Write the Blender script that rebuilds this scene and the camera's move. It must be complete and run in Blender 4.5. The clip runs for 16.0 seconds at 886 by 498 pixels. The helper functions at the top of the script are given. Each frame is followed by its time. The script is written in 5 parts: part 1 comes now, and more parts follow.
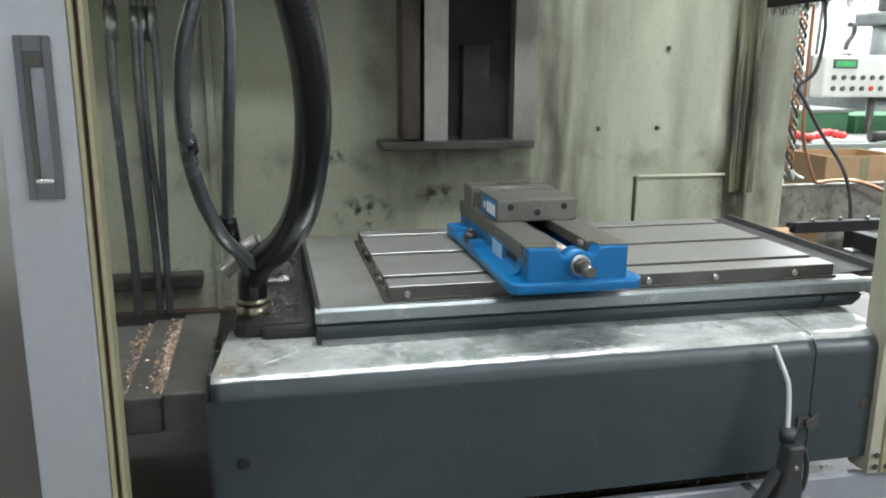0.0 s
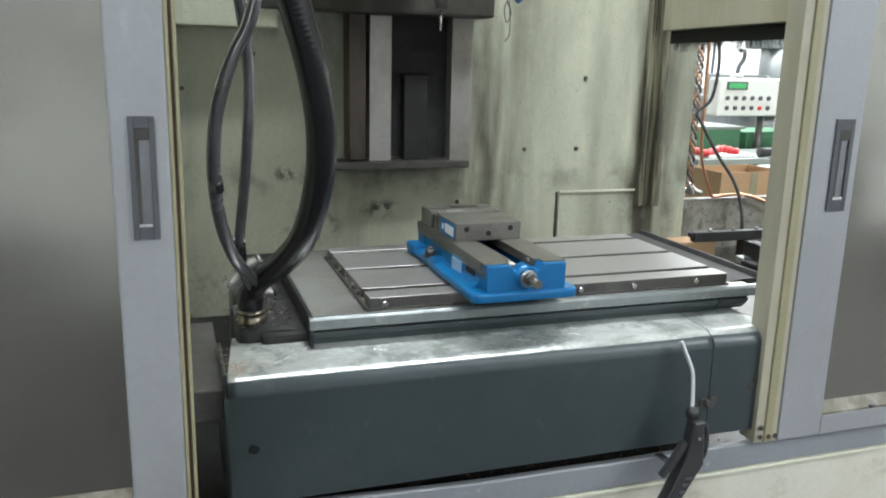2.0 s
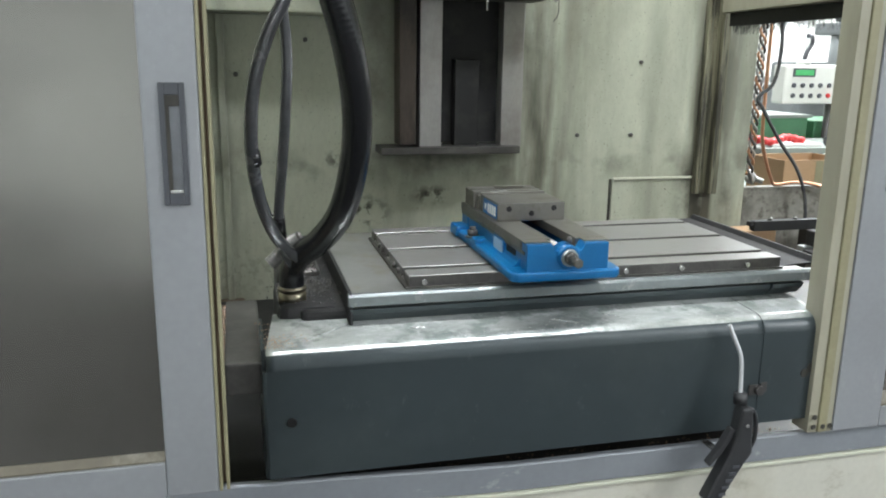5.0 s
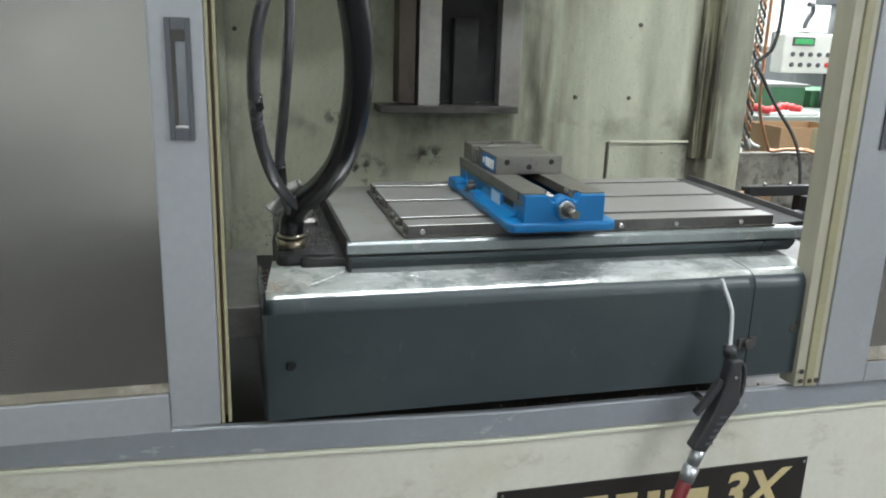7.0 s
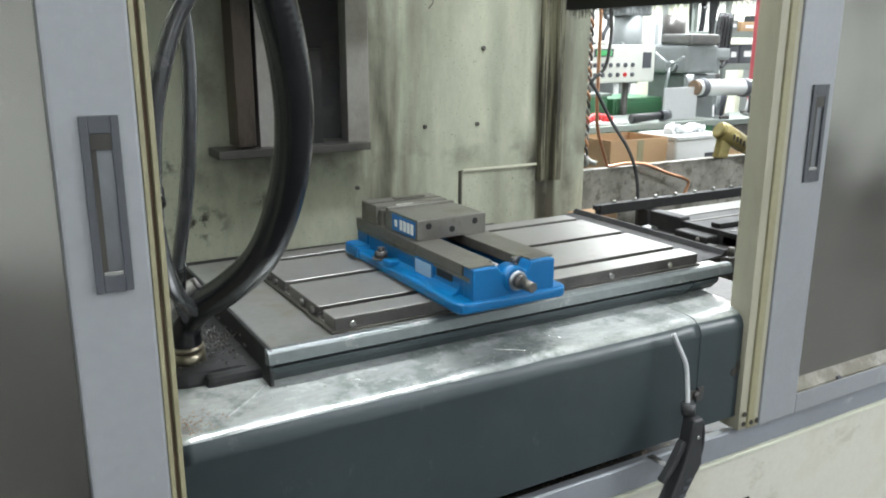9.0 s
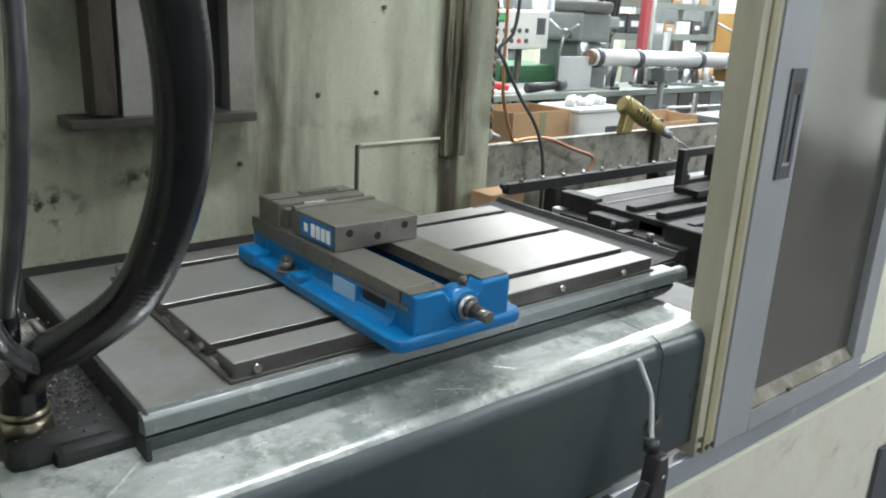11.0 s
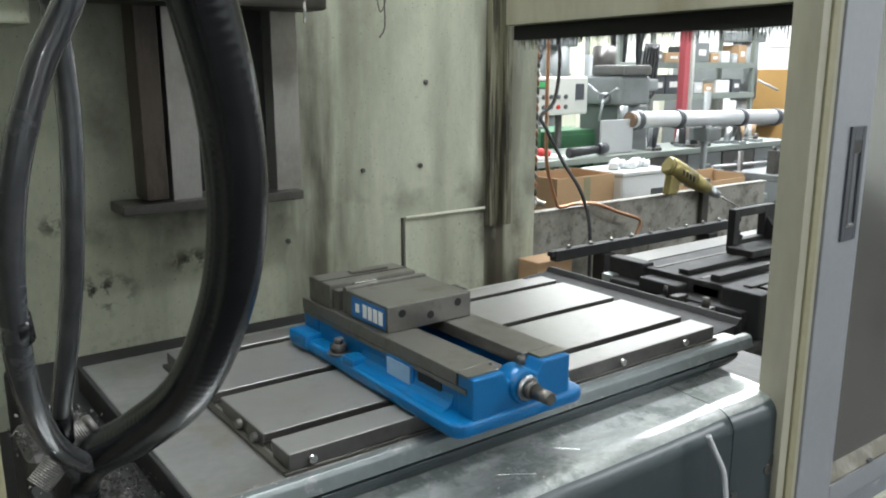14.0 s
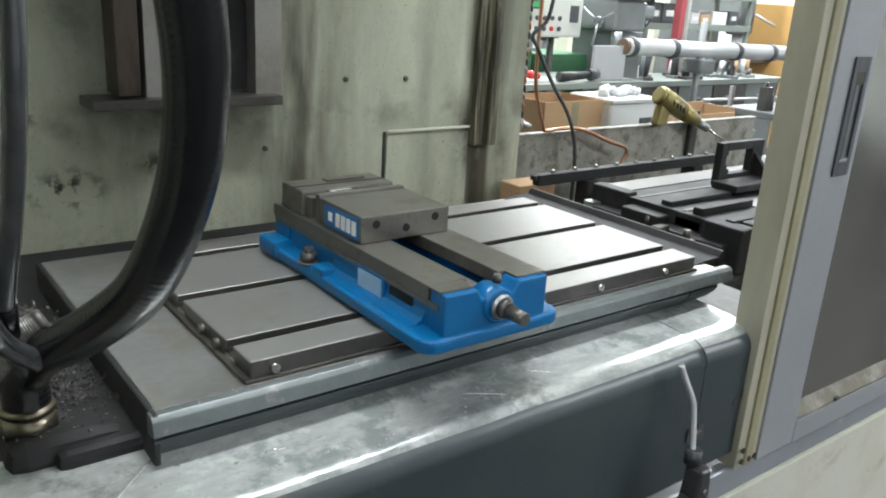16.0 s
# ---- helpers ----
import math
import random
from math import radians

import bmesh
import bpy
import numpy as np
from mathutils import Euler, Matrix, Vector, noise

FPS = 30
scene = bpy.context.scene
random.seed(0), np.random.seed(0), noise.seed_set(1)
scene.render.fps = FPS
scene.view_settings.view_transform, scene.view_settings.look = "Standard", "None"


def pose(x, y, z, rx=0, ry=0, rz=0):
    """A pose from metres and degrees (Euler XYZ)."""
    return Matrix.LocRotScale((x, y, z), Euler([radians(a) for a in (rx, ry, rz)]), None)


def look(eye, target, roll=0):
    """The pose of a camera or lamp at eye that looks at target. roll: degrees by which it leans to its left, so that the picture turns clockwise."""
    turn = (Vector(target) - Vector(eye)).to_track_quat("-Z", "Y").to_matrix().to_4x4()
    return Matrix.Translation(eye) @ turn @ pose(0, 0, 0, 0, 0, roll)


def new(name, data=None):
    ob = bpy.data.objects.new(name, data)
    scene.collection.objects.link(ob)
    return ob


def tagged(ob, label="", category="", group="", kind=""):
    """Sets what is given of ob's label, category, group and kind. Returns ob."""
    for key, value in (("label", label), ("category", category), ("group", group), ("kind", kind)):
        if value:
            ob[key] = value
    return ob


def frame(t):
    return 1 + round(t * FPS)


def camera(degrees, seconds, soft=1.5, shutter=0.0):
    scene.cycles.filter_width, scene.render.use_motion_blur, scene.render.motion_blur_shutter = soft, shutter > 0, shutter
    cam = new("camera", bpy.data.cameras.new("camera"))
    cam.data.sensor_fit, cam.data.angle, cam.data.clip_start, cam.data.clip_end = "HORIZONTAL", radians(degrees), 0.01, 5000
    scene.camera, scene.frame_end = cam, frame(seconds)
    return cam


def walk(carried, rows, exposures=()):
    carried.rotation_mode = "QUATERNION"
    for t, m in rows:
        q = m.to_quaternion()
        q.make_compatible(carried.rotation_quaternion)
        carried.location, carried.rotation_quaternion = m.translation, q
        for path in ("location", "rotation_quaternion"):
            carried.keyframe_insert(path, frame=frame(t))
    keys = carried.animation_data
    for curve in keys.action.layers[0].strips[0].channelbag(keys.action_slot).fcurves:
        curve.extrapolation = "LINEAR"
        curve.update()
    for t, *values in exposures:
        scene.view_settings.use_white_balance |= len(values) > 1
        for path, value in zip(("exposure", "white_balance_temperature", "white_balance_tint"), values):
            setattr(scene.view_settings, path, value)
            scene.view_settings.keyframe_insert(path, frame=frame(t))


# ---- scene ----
cam = camera(57.5, 16.0, soft=2.0)
PATH = [
    (0, (-0.481, -1.383, 1.314), (-0.062, 0.519, 0.858), 0.4),
    (0.5, (-0.489, -1.4, 1.314), (-0.065, 0.497, 0.843), 1.1),
    (1, (-0.555, -1.472, 1.326), (-0.027, 0.402, 0.865), 1.5),
    (1.5, (-0.647, -1.57, 1.378), (-0.004, 0.266, 0.91), 1.2),
    (2, (-0.65, -1.599, 1.401), (-0.02, 0.246, 0.954), 1.4),
    (2.5, (-0.608, -1.625, 1.391), (-0.064, 0.244, 0.932), 0.7),
    (3, (-0.601, -1.63, 1.385), (-0.079, 0.245, 0.926), 0.3),
    (3.5, (-0.601, -1.623, 1.382), (-0.077, 0.253, 0.93), 0.7),
    (5.8, (-0.611, -1.603, 1.348), (-0.138, 0.278, 0.861), 0.9),
    (6, (-0.608, -1.625, 1.344), (-0.07, 0.228, 0.815), 1.5),
    (6.5, (-0.614, -1.633, 1.345), (-0.09, 0.217, 0.792), 2.8),
    (7, (-0.621, -1.633, 1.334), (-0.126, 0.23, 0.8), 1.9),
    (7.5, (-0.639, -1.577, 1.349), (-0.136, 0.292, 0.845), 2.2),
    (8, (-0.684, -1.459, 1.37), (-0.168, 0.417, 0.907), 0.8),
    (8.5, (-0.721, -1.348, 1.376), (-0.013, 0.461, 0.902), 0.9),
    (9, (-0.771, -1.281, 1.393), (0.208, 0.389, 0.889), 0.2),
    (9.2, (-0.783, -1.26, 1.407), (0.336, 0.321, 0.909), 2.1),
    (11.3, (-0.672, -0.955, 1.391), (0.557, 0.507, 0.799), 2.6),
    (11.5, (-0.671, -0.952, 1.391), (0.557, 0.515, 0.807), 1.8),
    (12, (-0.672, -0.955, 1.389), (0.581, 0.484, 0.791), 1.4),
    (12.5, (-0.67, -0.95, 1.387), (0.573, 0.491, 0.772), 1.3),
    (13, (-0.67, -0.942, 1.397), (0.544, 0.56, 0.876), 0.8),
    (13.5, (-0.678, -0.941, 1.407), (0.451, 0.67, 1.046), -0.1),
    (14, (-0.673, -0.942, 1.401), (0.487, 0.628, 0.967), -0.0),
    (14.5, (-0.669, -0.945, 1.39), (0.493, 0.596, 0.867), 0.3),
    (15, (-0.669, -0.949, 1.391), (0.516, 0.578, 0.874), 0.5),
    (15.5, (-0.67, -0.941, 1.39), (0.515, 0.574, 0.839), 1.4),
    (16, (-0.643, -0.91, 1.375), (0.53, 0.588, 0.758), 3.6),
]
walk(cam, [(t, look(eye, target, roll)) for t, eye, target, roll in PATH], exposures=[(0.0, 0.02), (3.5, 0.04), (6.0, -0.04), (7.5, -0.02), (9.2, 0.08), (11.5, -0.27), (16.0, -0.29)])

# ---------------------------------------------------------------- world and light
world = bpy.data.worlds.new("shop_air")
world.use_nodes = True
scene.world = world
wbg = world.node_tree.nodes["Background"]
wbg.inputs["Color"].default_value = (0.86, 0.95, 1.0, 1)
wbg.inputs["Strength"].default_value = 0.1


def area_lamp(name, place, target, sx, sy, watts, color=(1, 1, 0.95)):
    data = bpy.data.lights.new(name, "AREA")
    data.shape, data.size, data.size_y, data.energy, data.color = "RECTANGLE", sx, sy, watts, color
    ob = new(name, data)
    ob.matrix_world = look(place, target)
    return ob


# unseen fluorescent tubes assumed under the shop ceiling, each a lamp below its fixture
# those at y -5.6 and -3.4 are added to brighten the door panels' reflections
TUBES = [(-1.9, -2.2, 40, 2.2), (1.5, -2.2, 40, 2.2), (-2.4, -5.6, 115, 2.2), (4.6, -3.4, 330, 2.2), (0.22, -0.10, 96, 1.8), (2.9, 0.3, 24, 2.2), (2.7, 2.7, 150, 2.2), (5.2, 2.3, 140, 2.2), (4.8, 4.0, 205, 2.2), (7.4, 3.6, 160, 2.2)]
for tx, ty, watts, length in TUBES:
    area_lamp("added_tube_light", (tx, ty, 3.33), (tx, ty, 0), length, 0.3, watts, (0.94, 0.985, 1.025))


# ---------------------------------------------------------------- materials
def nodes_of(m):
    m.use_nodes = True
    nt = m.node_tree
    return nt, nt.nodes, nt.links, nt.nodes["Principled BSDF"]


def mat(name, base, rough=0.5, metal=0.0, vary=0.18, scale=6.0, fine=90.0, bump=0.15, stain=None, stain_amount=0.0,
        stain_scale=3.0, stretch=(1, 1, 1), per_piece=0.0, coat=0.0, emit=0.0, specks=0.0, rvar=0.25, sdetail=9, wave=0.0):
    m = bpy.data.materials.new(name)
    nt, nd, lk, b = nodes_of(m)
    co = nd.new("ShaderNodeTexCoord")
    geo = nd.new("ShaderNodeNewGeometry")
    mp = nd.new("ShaderNodeMapping")
    mp.inputs["Scale"].default_value = stretch
    lk.new(geo.outputs["Position"], mp.inputs["Vector"])
    big = nd.new("ShaderNodeTexNoise")
    big.inputs["Scale"].default_value, big.inputs["Detail"].default_value, big.inputs["Roughness"].default_value = scale, 6, 0.6
    lk.new(mp.outputs["Vector"], big.inputs["Vector"])
    small = nd.new("ShaderNodeTexNoise")
    small.inputs["Scale"].default_value, small.inputs["Detail"].default_value = fine, 4
    lk.new(mp.outputs["Vector"], small.inputs["Vector"])
    mix = nd.new("ShaderNodeMixRGB")
    lo = tuple(c * (1 - vary) for c in base) + (1,)
    hi = tuple(min(1, c * (1 + vary * 0.8)) for c in base) + (1,)
    mix.inputs[1].default_value, mix.inputs[2].default_value = lo, hi
    ramp = nd.new("ShaderNodeValToRGB")
    ramp.color_ramp.elements[0].position, ramp.color_ramp.elements[1].position = 0.3, 0.7
    add = nd.new("ShaderNodeMath")
    add.operation = "MULTIPLY_ADD"
    add.inputs[1].default_value, add.inputs[2].default_value = 0.35, 0.0
    lk.new(small.outputs["Fac"], add.inputs[0])
    add2 = nd.new("ShaderNodeMath")
    add2.operation = "MULTIPLY_ADD"
    add2.inputs[1].default_value = 0.65
    lk.new(big.outputs["Fac"], add2.inputs[0])
    lk.new(add.outputs[0], add2.inputs[2])
    lk.new(add2.outputs[0], ramp.inputs["Fac"])
    lk.new(ramp.outputs["Color"], mix.inputs[0])
    out = mix.outputs[0]
    if stain:
        sn = nd.new("ShaderNodeTexNoise")
        sn.inputs["Scale"].default_value, sn.inputs["Detail"].default_value, sn.inputs["Roughness"].default_value = stain_scale, sdetail, 0.62
        lk.new(mp.outputs["Vector"], sn.inputs["Vector"])
        sr = nd.new("ShaderNodeValToRGB")
        e = sr.color_ramp.elements
        e[0].position, e[0].color = 0.50, (0, 0, 0, 1)
        e[1].position, e[1].color = 0.72, (stain_amount,) * 3 + (1,)
        lk.new(sn.outputs["Fac"], sr.inputs["Fac"])
        smx = nd.new("ShaderNodeMixRGB")
        lk.new(sr.outputs["Color"], smx.inputs[0])
        lk.new(out, smx.inputs[1])
        smx.inputs[2].default_value = (*stain, 1)
        out = smx.outputs[0]
    if specks:
        vo = nd.new("ShaderNodeTexNoise")
        vo.inputs["Scale"].default_value, vo.inputs["Detail"].default_value = 140, 2
        lk.new(geo.outputs["Position"], vo.inputs["Vector"])
        vr = nd.new("ShaderNodeValToRGB")
        e = vr.color_ramp.elements
        e[0].position, e[0].color = 0.66, (0, 0, 0, 1)
        e[1].position, e[1].color = 0.74, (specks,) * 3 + (1,)
        lk.new(vo.outputs["Fac"], vr.inputs["Fac"])
        vm = nd.new("ShaderNodeMixRGB")
        lk.new(vr.outputs["Color"], vm.inputs[0])
        lk.new(out, vm.inputs[1])
        vm.inputs[2].default_value = (0.04, 0.035, 0.025, 1)
        out = vm.outputs[0]
    if per_piece:
        oi = nd.new("ShaderNodeObjectInfo")
        hs = nd.new("ShaderNodeHueSaturation")
        mr = nd.new("ShaderNodeMapRange")
        mr.inputs["To Min"].default_value, mr.inputs["To Max"].default_value = 1 - per_piece, 1 + per_piece
        lk.new(oi.outputs["Random"], mr.inputs["Value"])
        lk.new(mr.outputs["Result"], hs.inputs["Value"])
        lk.new(out, hs.inputs["Color"])
        out = hs.outputs["Color"]
    lk.new(out, b.inputs["Base Color"])
    rr = nd.new("ShaderNodeMapRange")
    rr.inputs["To Min"].default_value, rr.inputs["To Max"].default_value = max(0.04, rough * (1 - rvar)), min(1, rough * (1 + rvar))
    lk.new(add2.outputs[0], rr.inputs["Value"])
    lk.new(rr.outputs["Result"], b.inputs["Roughness"])
    b.inputs["Metallic"].default_value = metal
    b.inputs["Coat Weight"].default_value = coat
    if bump:
        bp = nd.new("ShaderNodeBump")
        bp.inputs["Strength"].default_value, bp.inputs["Distance"].default_value = bump, 0.002
        lk.new(small.outputs["Fac"], bp.inputs["Height"])
        lk.new(bp.outputs["Normal"], b.inputs["Normal"])
    if wave:
        wn = nd.new("ShaderNodeTexNoise")
        wn.inputs["Scale"].default_value, wn.inputs["Detail"].default_value = 1.7, 1
        lk.new(geo.outputs["Position"], wn.inputs["Vector"])
        wb = nd.new("ShaderNodeBump")
        wb.inputs["Strength"].default_value, wb.inputs["Distance"].default_value = 1.0, wave
        lk.new(wn.outputs["Fac"], wb.inputs["Height"])
        lk.new(wb.outputs["Normal"], b.inputs["Normal"])
    if emit:
        lk.new(out, b.inputs["Emission Color"])
        b.inputs["Emission Strength"].default_value = emit
    return m


M = {}
M["cream"] = mat("cream_machine_paint", (0.64, 0.65, 0.53), 0.42, 0, 0.07, 2.5, 60, 0.05, (0.33, 0.31, 0.2), 0.30, 2.2)
M["cream_clean"] = mat("cream_head_paint", (0.76, 0.77, 0.61), 0.38, 0, 0.05, 2.0, 60, 0.04, (0.45, 0.42, 0.28), 0.25, 2.5)
M["cream_wall"] = mat("stained_enclosure_paint", (0.50, 0.52, 0.415), 0.45, 0, 0.13, 2.2, 45, 0.06, (0.22, 0.22, 0.165), 0.62, 1.5, (1.6, 1.6, 0.7), specks=0.55)


def grease_bands(m, bands, axis="X", stretch=(9, 9, 1.3), low=0.32, high=0.62):
    """Upright smears of old grease on a wall: rows of x, half width and strength, broken up by noise."""
    nt, nd, lk, b = nodes_of(m)
    src = b.inputs["Base Color"].links[0].from_socket
    geo = nd.new("ShaderNodeNewGeometry")
    sep = nd.new("ShaderNodeSeparateXYZ")
    lk.new(geo.outputs["Position"], sep.inputs[0])
    mp = nd.new("ShaderNodeMapping")
    mp.inputs["Scale"].default_value = stretch
    lk.new(geo.outputs["Position"], mp.inputs["Vector"])
    nz = nd.new("ShaderNodeTexNoise")
    nz.inputs["Scale"].default_value, nz.inputs["Detail"].default_value = 1.6, 8
    lk.new(mp.outputs["Vector"], nz.inputs["Vector"])
    for x0, half, power in bands:
        d = nd.new("ShaderNodeMath")
        d.operation = "SUBTRACT"
        d.inputs[1].default_value = x0
        lk.new(sep.outputs[axis], d.inputs[0])
        a = nd.new("ShaderNodeMath")
        a.operation = "ABSOLUTE"
        lk.new(d.outputs[0], a.inputs[0])
        r = nd.new("ShaderNodeMapRange")
        r.interpolation_type = "SMOOTHSTEP"
        r.inputs["From Min"].default_value, r.inputs["From Max"].default_value = half, 0.0
        r.inputs["To Max"].default_value = power
        lk.new(a.outputs[0], r.inputs["Value"])
        n = nd.new("ShaderNodeMapRange")
        n.inputs["From Min"].default_value, n.inputs["From Max"].default_value = low, high
        lk.new(nz.outputs["Fac"], n.inputs["Value"])
        f = nd.new("ShaderNodeMath")
        f.operation = "MULTIPLY"
        lk.new(r.outputs["Result"], f.inputs[0])
        lk.new(n.outputs["Result"], f.inputs[1])
        mx = nd.new("ShaderNodeMixRGB")
        mx.inputs[2].default_value = (0.075, 0.07, 0.05, 1)
        lk.new(f.outputs[0], mx.inputs[0])
        lk.new(src, mx.inputs[1])
        src = mx.outputs[0]
    lk.new(src, b.inputs["Base Color"])


grease_bands(M["cream_wall"], ((1.235, 0.07, 1.3), (1.26, 0.22, 1.0), (1.44, 0.06, 0.45), (0.02, 0.22, 0.35), (0.50, 0.22, 0.95), (0.70, 0.25, 0.25), (-0.62, 0.08, 0.5), (0.99, 0.12, 0.25)))
grease_bands(M["cream_wall"], ((0.60, 0.14, 0.25),), "Z", (26, 26, 26), 0.52, 0.62)
grease_bands(M["cream_wall"], ((0.97, 0.11, 0.5),), "Z", (5, 5, 5), 0.45, 0.62)
grease_bands(M["cream_wall"], ((1.262, 0.05, 1.6), (1.215, 0.035, 0.9)), "X", (7, 7, 1.0), 0.18, 0.5)


def grease_patch(m, cx, cz, rx, rz, power, low=0.36, high=0.6, scale=9.0):
    """One old grease stain on the back wall: centre, half sizes and strength, its rim broken up by noise."""
    nt, nd, lk, b = nodes_of(m)
    src = b.inputs["Base Color"].links[0].from_socket
    geo = nd.new("ShaderNodeNewGeometry")
    mp = nd.new("ShaderNodeMapping")
    mp.vector_type = "POINT"
    mp.inputs["Location"].default_value = (-cx / rx, 0, -cz / rz)
    mp.inputs["Scale"].default_value = (1 / rx, 0, 1 / rz)
    lk.new(geo.outputs["Position"], mp.inputs["Vector"])
    ln = nd.new("ShaderNodeVectorMath")
    ln.operation = "LENGTH"
    lk.new(mp.outputs["Vector"], ln.inputs[0])
    fall = nd.new("ShaderNodeMapRange")
    fall.interpolation_type = "SMOOTHSTEP"
    fall.inputs["From Min"].default_value, fall.inputs["From Max"].default_value, fall.inputs["To Max"].default_value = 1.0, 0.15, power
    lk.new(ln.outputs["Value"], fall.inputs["Value"])
    nz = nd.new("ShaderNodeTexNoise")
    nz.inputs["Scale"].default_value, nz.inputs["Detail"].default_value, nz.inputs["Roughness"].default_value = scale, 9, 0.65
    lk.new(geo.outputs["Position"], nz.inputs["Vector"])
    br = nd.new("ShaderNodeMapRange")
    br.inputs["From Min"].default_value, br.inputs["From Max"].default_value = low, high
    lk.new(nz.outputs["Fac"], br.inputs["Value"])
    f = nd.new("ShaderNodeMath")
    f.operation = "MULTIPLY"
    lk.new(fall.outputs["Result"], f.inputs[0])
    lk.new(br.outputs["Result"], f.inputs[1])
    mx = nd.new("ShaderNodeMixRGB")
    mx.inputs[2].default_value = (0.045, 0.041, 0.03, 1)
    lk.new(f.outputs[0], mx.inputs[0])
    lk.new(src, mx.inputs[1])
    lk.new(mx.outputs[0], b.inputs["Base Color"])


# drips below the column slide, crusts behind the table, smears beside the slide and the wall channel
for cx, cz, rx, rz, power, low, high, sc in ((0.16, 1.0, 0.36, 0.10, 0.75, 0.25, 0.6, 5.0), (0.10, 0.86, 0.11, 0.05, 1.0, 0.46, 0.56, 22.0), (-0.16, 0.80, 0.14, 0.09, 1.0, 0.47, 0.57, 20.0),
                                             (-0.26, 1.0, 0.07, 0.04, 0.8, 0.46, 0.56, 30.0), (0.47, 1.45, 0.14, 0.45, 0.6, 0.3, 0.65, 4.0), (0.66, 1.62, 0.10, 0.30, 0.45, 0.3, 0.65, 5.0),
                                             (1.18, 0.86, 0.10, 0.22, 0.95, 0.3, 0.58, 6.0), (1.232, 0.72, 0.032, 0.28, 1.4, 0.25, 0.5, 9.0), (1.36, 0.75, 0.06, 0.3, 0.7, 0.3, 0.6, 6.0), (-0.75, 1.25, 0.35, 0.5, 0.35, 0.35, 0.65, 4.0), (-0.12, 1.35, 0.10, 0.4, 0.6, 0.3, 0.6, 5.0)):
    grease_patch(M["cream_wall"], cx, cz, rx, rz, power, low, high, sc)
M["cream_front"] = mat("worn_front_panel_paint", (0.56, 0.55, 0.475), 0.5, 0, 0.1, 4, 70, 0.08, (0.38, 0.35, 0.25), 0.55, 4.0)
# aged cream, darkened further to paint the shade on the door post and header
M["post_cream"] = mat("aged_cream_shaded", (0.35, 0.335, 0.255), 0.45, 0, 0.12, 4, 60, 0.05, (0.2, 0.175, 0.10), 0.5, 5, (1, 1, 0.3))
# greasy black: real grime, and the shade painted into T-slots and door pulls
M["grime_shade"] = mat("black_grime_and_shade", (0.036, 0.034, 0.028), 0.5, 0, 0.4, 9, 60, 0.3, (0.15, 0.14, 0.105), 0.4, 5.0, (1.5, 1.5, 0.5))
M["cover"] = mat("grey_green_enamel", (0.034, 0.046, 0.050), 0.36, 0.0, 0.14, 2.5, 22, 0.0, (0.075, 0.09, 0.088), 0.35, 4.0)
# the cover's enamel where worn and oily, also lightened as if lit from above
M["cover_top"] = mat("oily_worn_enamel_lit", (0.55, 0.575, 0.56), 0.21, 0.4, 0.28, 3.5, 70, 0.02, (0.10, 0.12, 0.115), 0.8, 5.0, (0.8, 1.8, 1), specks=0.2, rvar=0.5)
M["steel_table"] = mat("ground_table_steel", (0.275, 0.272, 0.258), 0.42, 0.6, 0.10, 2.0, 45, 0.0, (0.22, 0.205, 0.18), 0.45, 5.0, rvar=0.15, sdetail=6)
M["steel_tray"] = mat("oiled_cast_iron", (0.40, 0.405, 0.39), 0.33, 0.7, 0.18, 4.0, 70, 0.03, (0.20, 0.19, 0.15), 0.6, 6.0)
M["steel_rim"] = mat("worn_green_steel_rim", (0.15, 0.17, 0.17), 0.38, 0.45, 0.2, 6.0, 80, 0.04, (0.10, 0.11, 0.105), 0.5, 9.0)
M["steel_bright"] = mat("bright_machined_steel", (0.62, 0.62, 0.6), 0.25, 0.95, 0.08, 5, 140, 0.03)
M["way_dark"] = mat("dull_way_cover_steel", (0.15, 0.152, 0.145), 0.4, 0.5, 0.2, 6, 60, 0.03, (0.08, 0.08, 0.07), 0.5, 6)
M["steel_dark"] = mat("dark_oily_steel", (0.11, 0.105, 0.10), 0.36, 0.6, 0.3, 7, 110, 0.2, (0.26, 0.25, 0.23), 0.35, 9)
M["black_iron"] = mat("black_oily_iron", (0.014, 0.014, 0.015), 0.66, 0.05, 0.35, 6, 90, 0.12, (0.07, 0.066, 0.06), 0.4, 8)
M["steel_way"] = mat("ground_way_steel", (0.42, 0.41, 0.395), 0.36, 0.6, 0.16, 3, 160, 0.05, (0.24, 0.19, 0.165), 0.5, 3.5, (1, 1, 0.3))
M["channel"] = mat("greasy_cream_channel", (0.21, 0.20, 0.135), 0.45, 0, 0.2, 6, 60, 0.1, (0.03, 0.028, 0.02), 0.9, 3.0, (7, 7, 0.6))
M["guard_brown"] = mat("brown_stained_guard", (0.105, 0.08, 0.066), 0.45, 0.2, 0.25, 4, 90, 0.08, (0.05, 0.035, 0.03), 0.6, 4, (1, 1, 0.4))
M["pull_cup"] = mat("pressed_metal_cup", (0.20, 0.21, 0.225), 0.33, 0.6, 0.2, 12, 90, 0.04, (0.12, 0.12, 0.12), 0.5, 22, (1, 1, 0.4))
M["braid"] = mat("silver_wire_braid", (0.22, 0.215, 0.2), 0.4, 0.6, 0.4, 160, 420, 0.5, (0.06, 0.055, 0.05), 0.6, 60)
M["jaw"] = mat("ground_vise_steel", (0.185, 0.18, 0.162), 0.38, 0.75, 0.16, 9, 120, 0.03, (0.11, 0.095, 0.075), 0.55, 14)
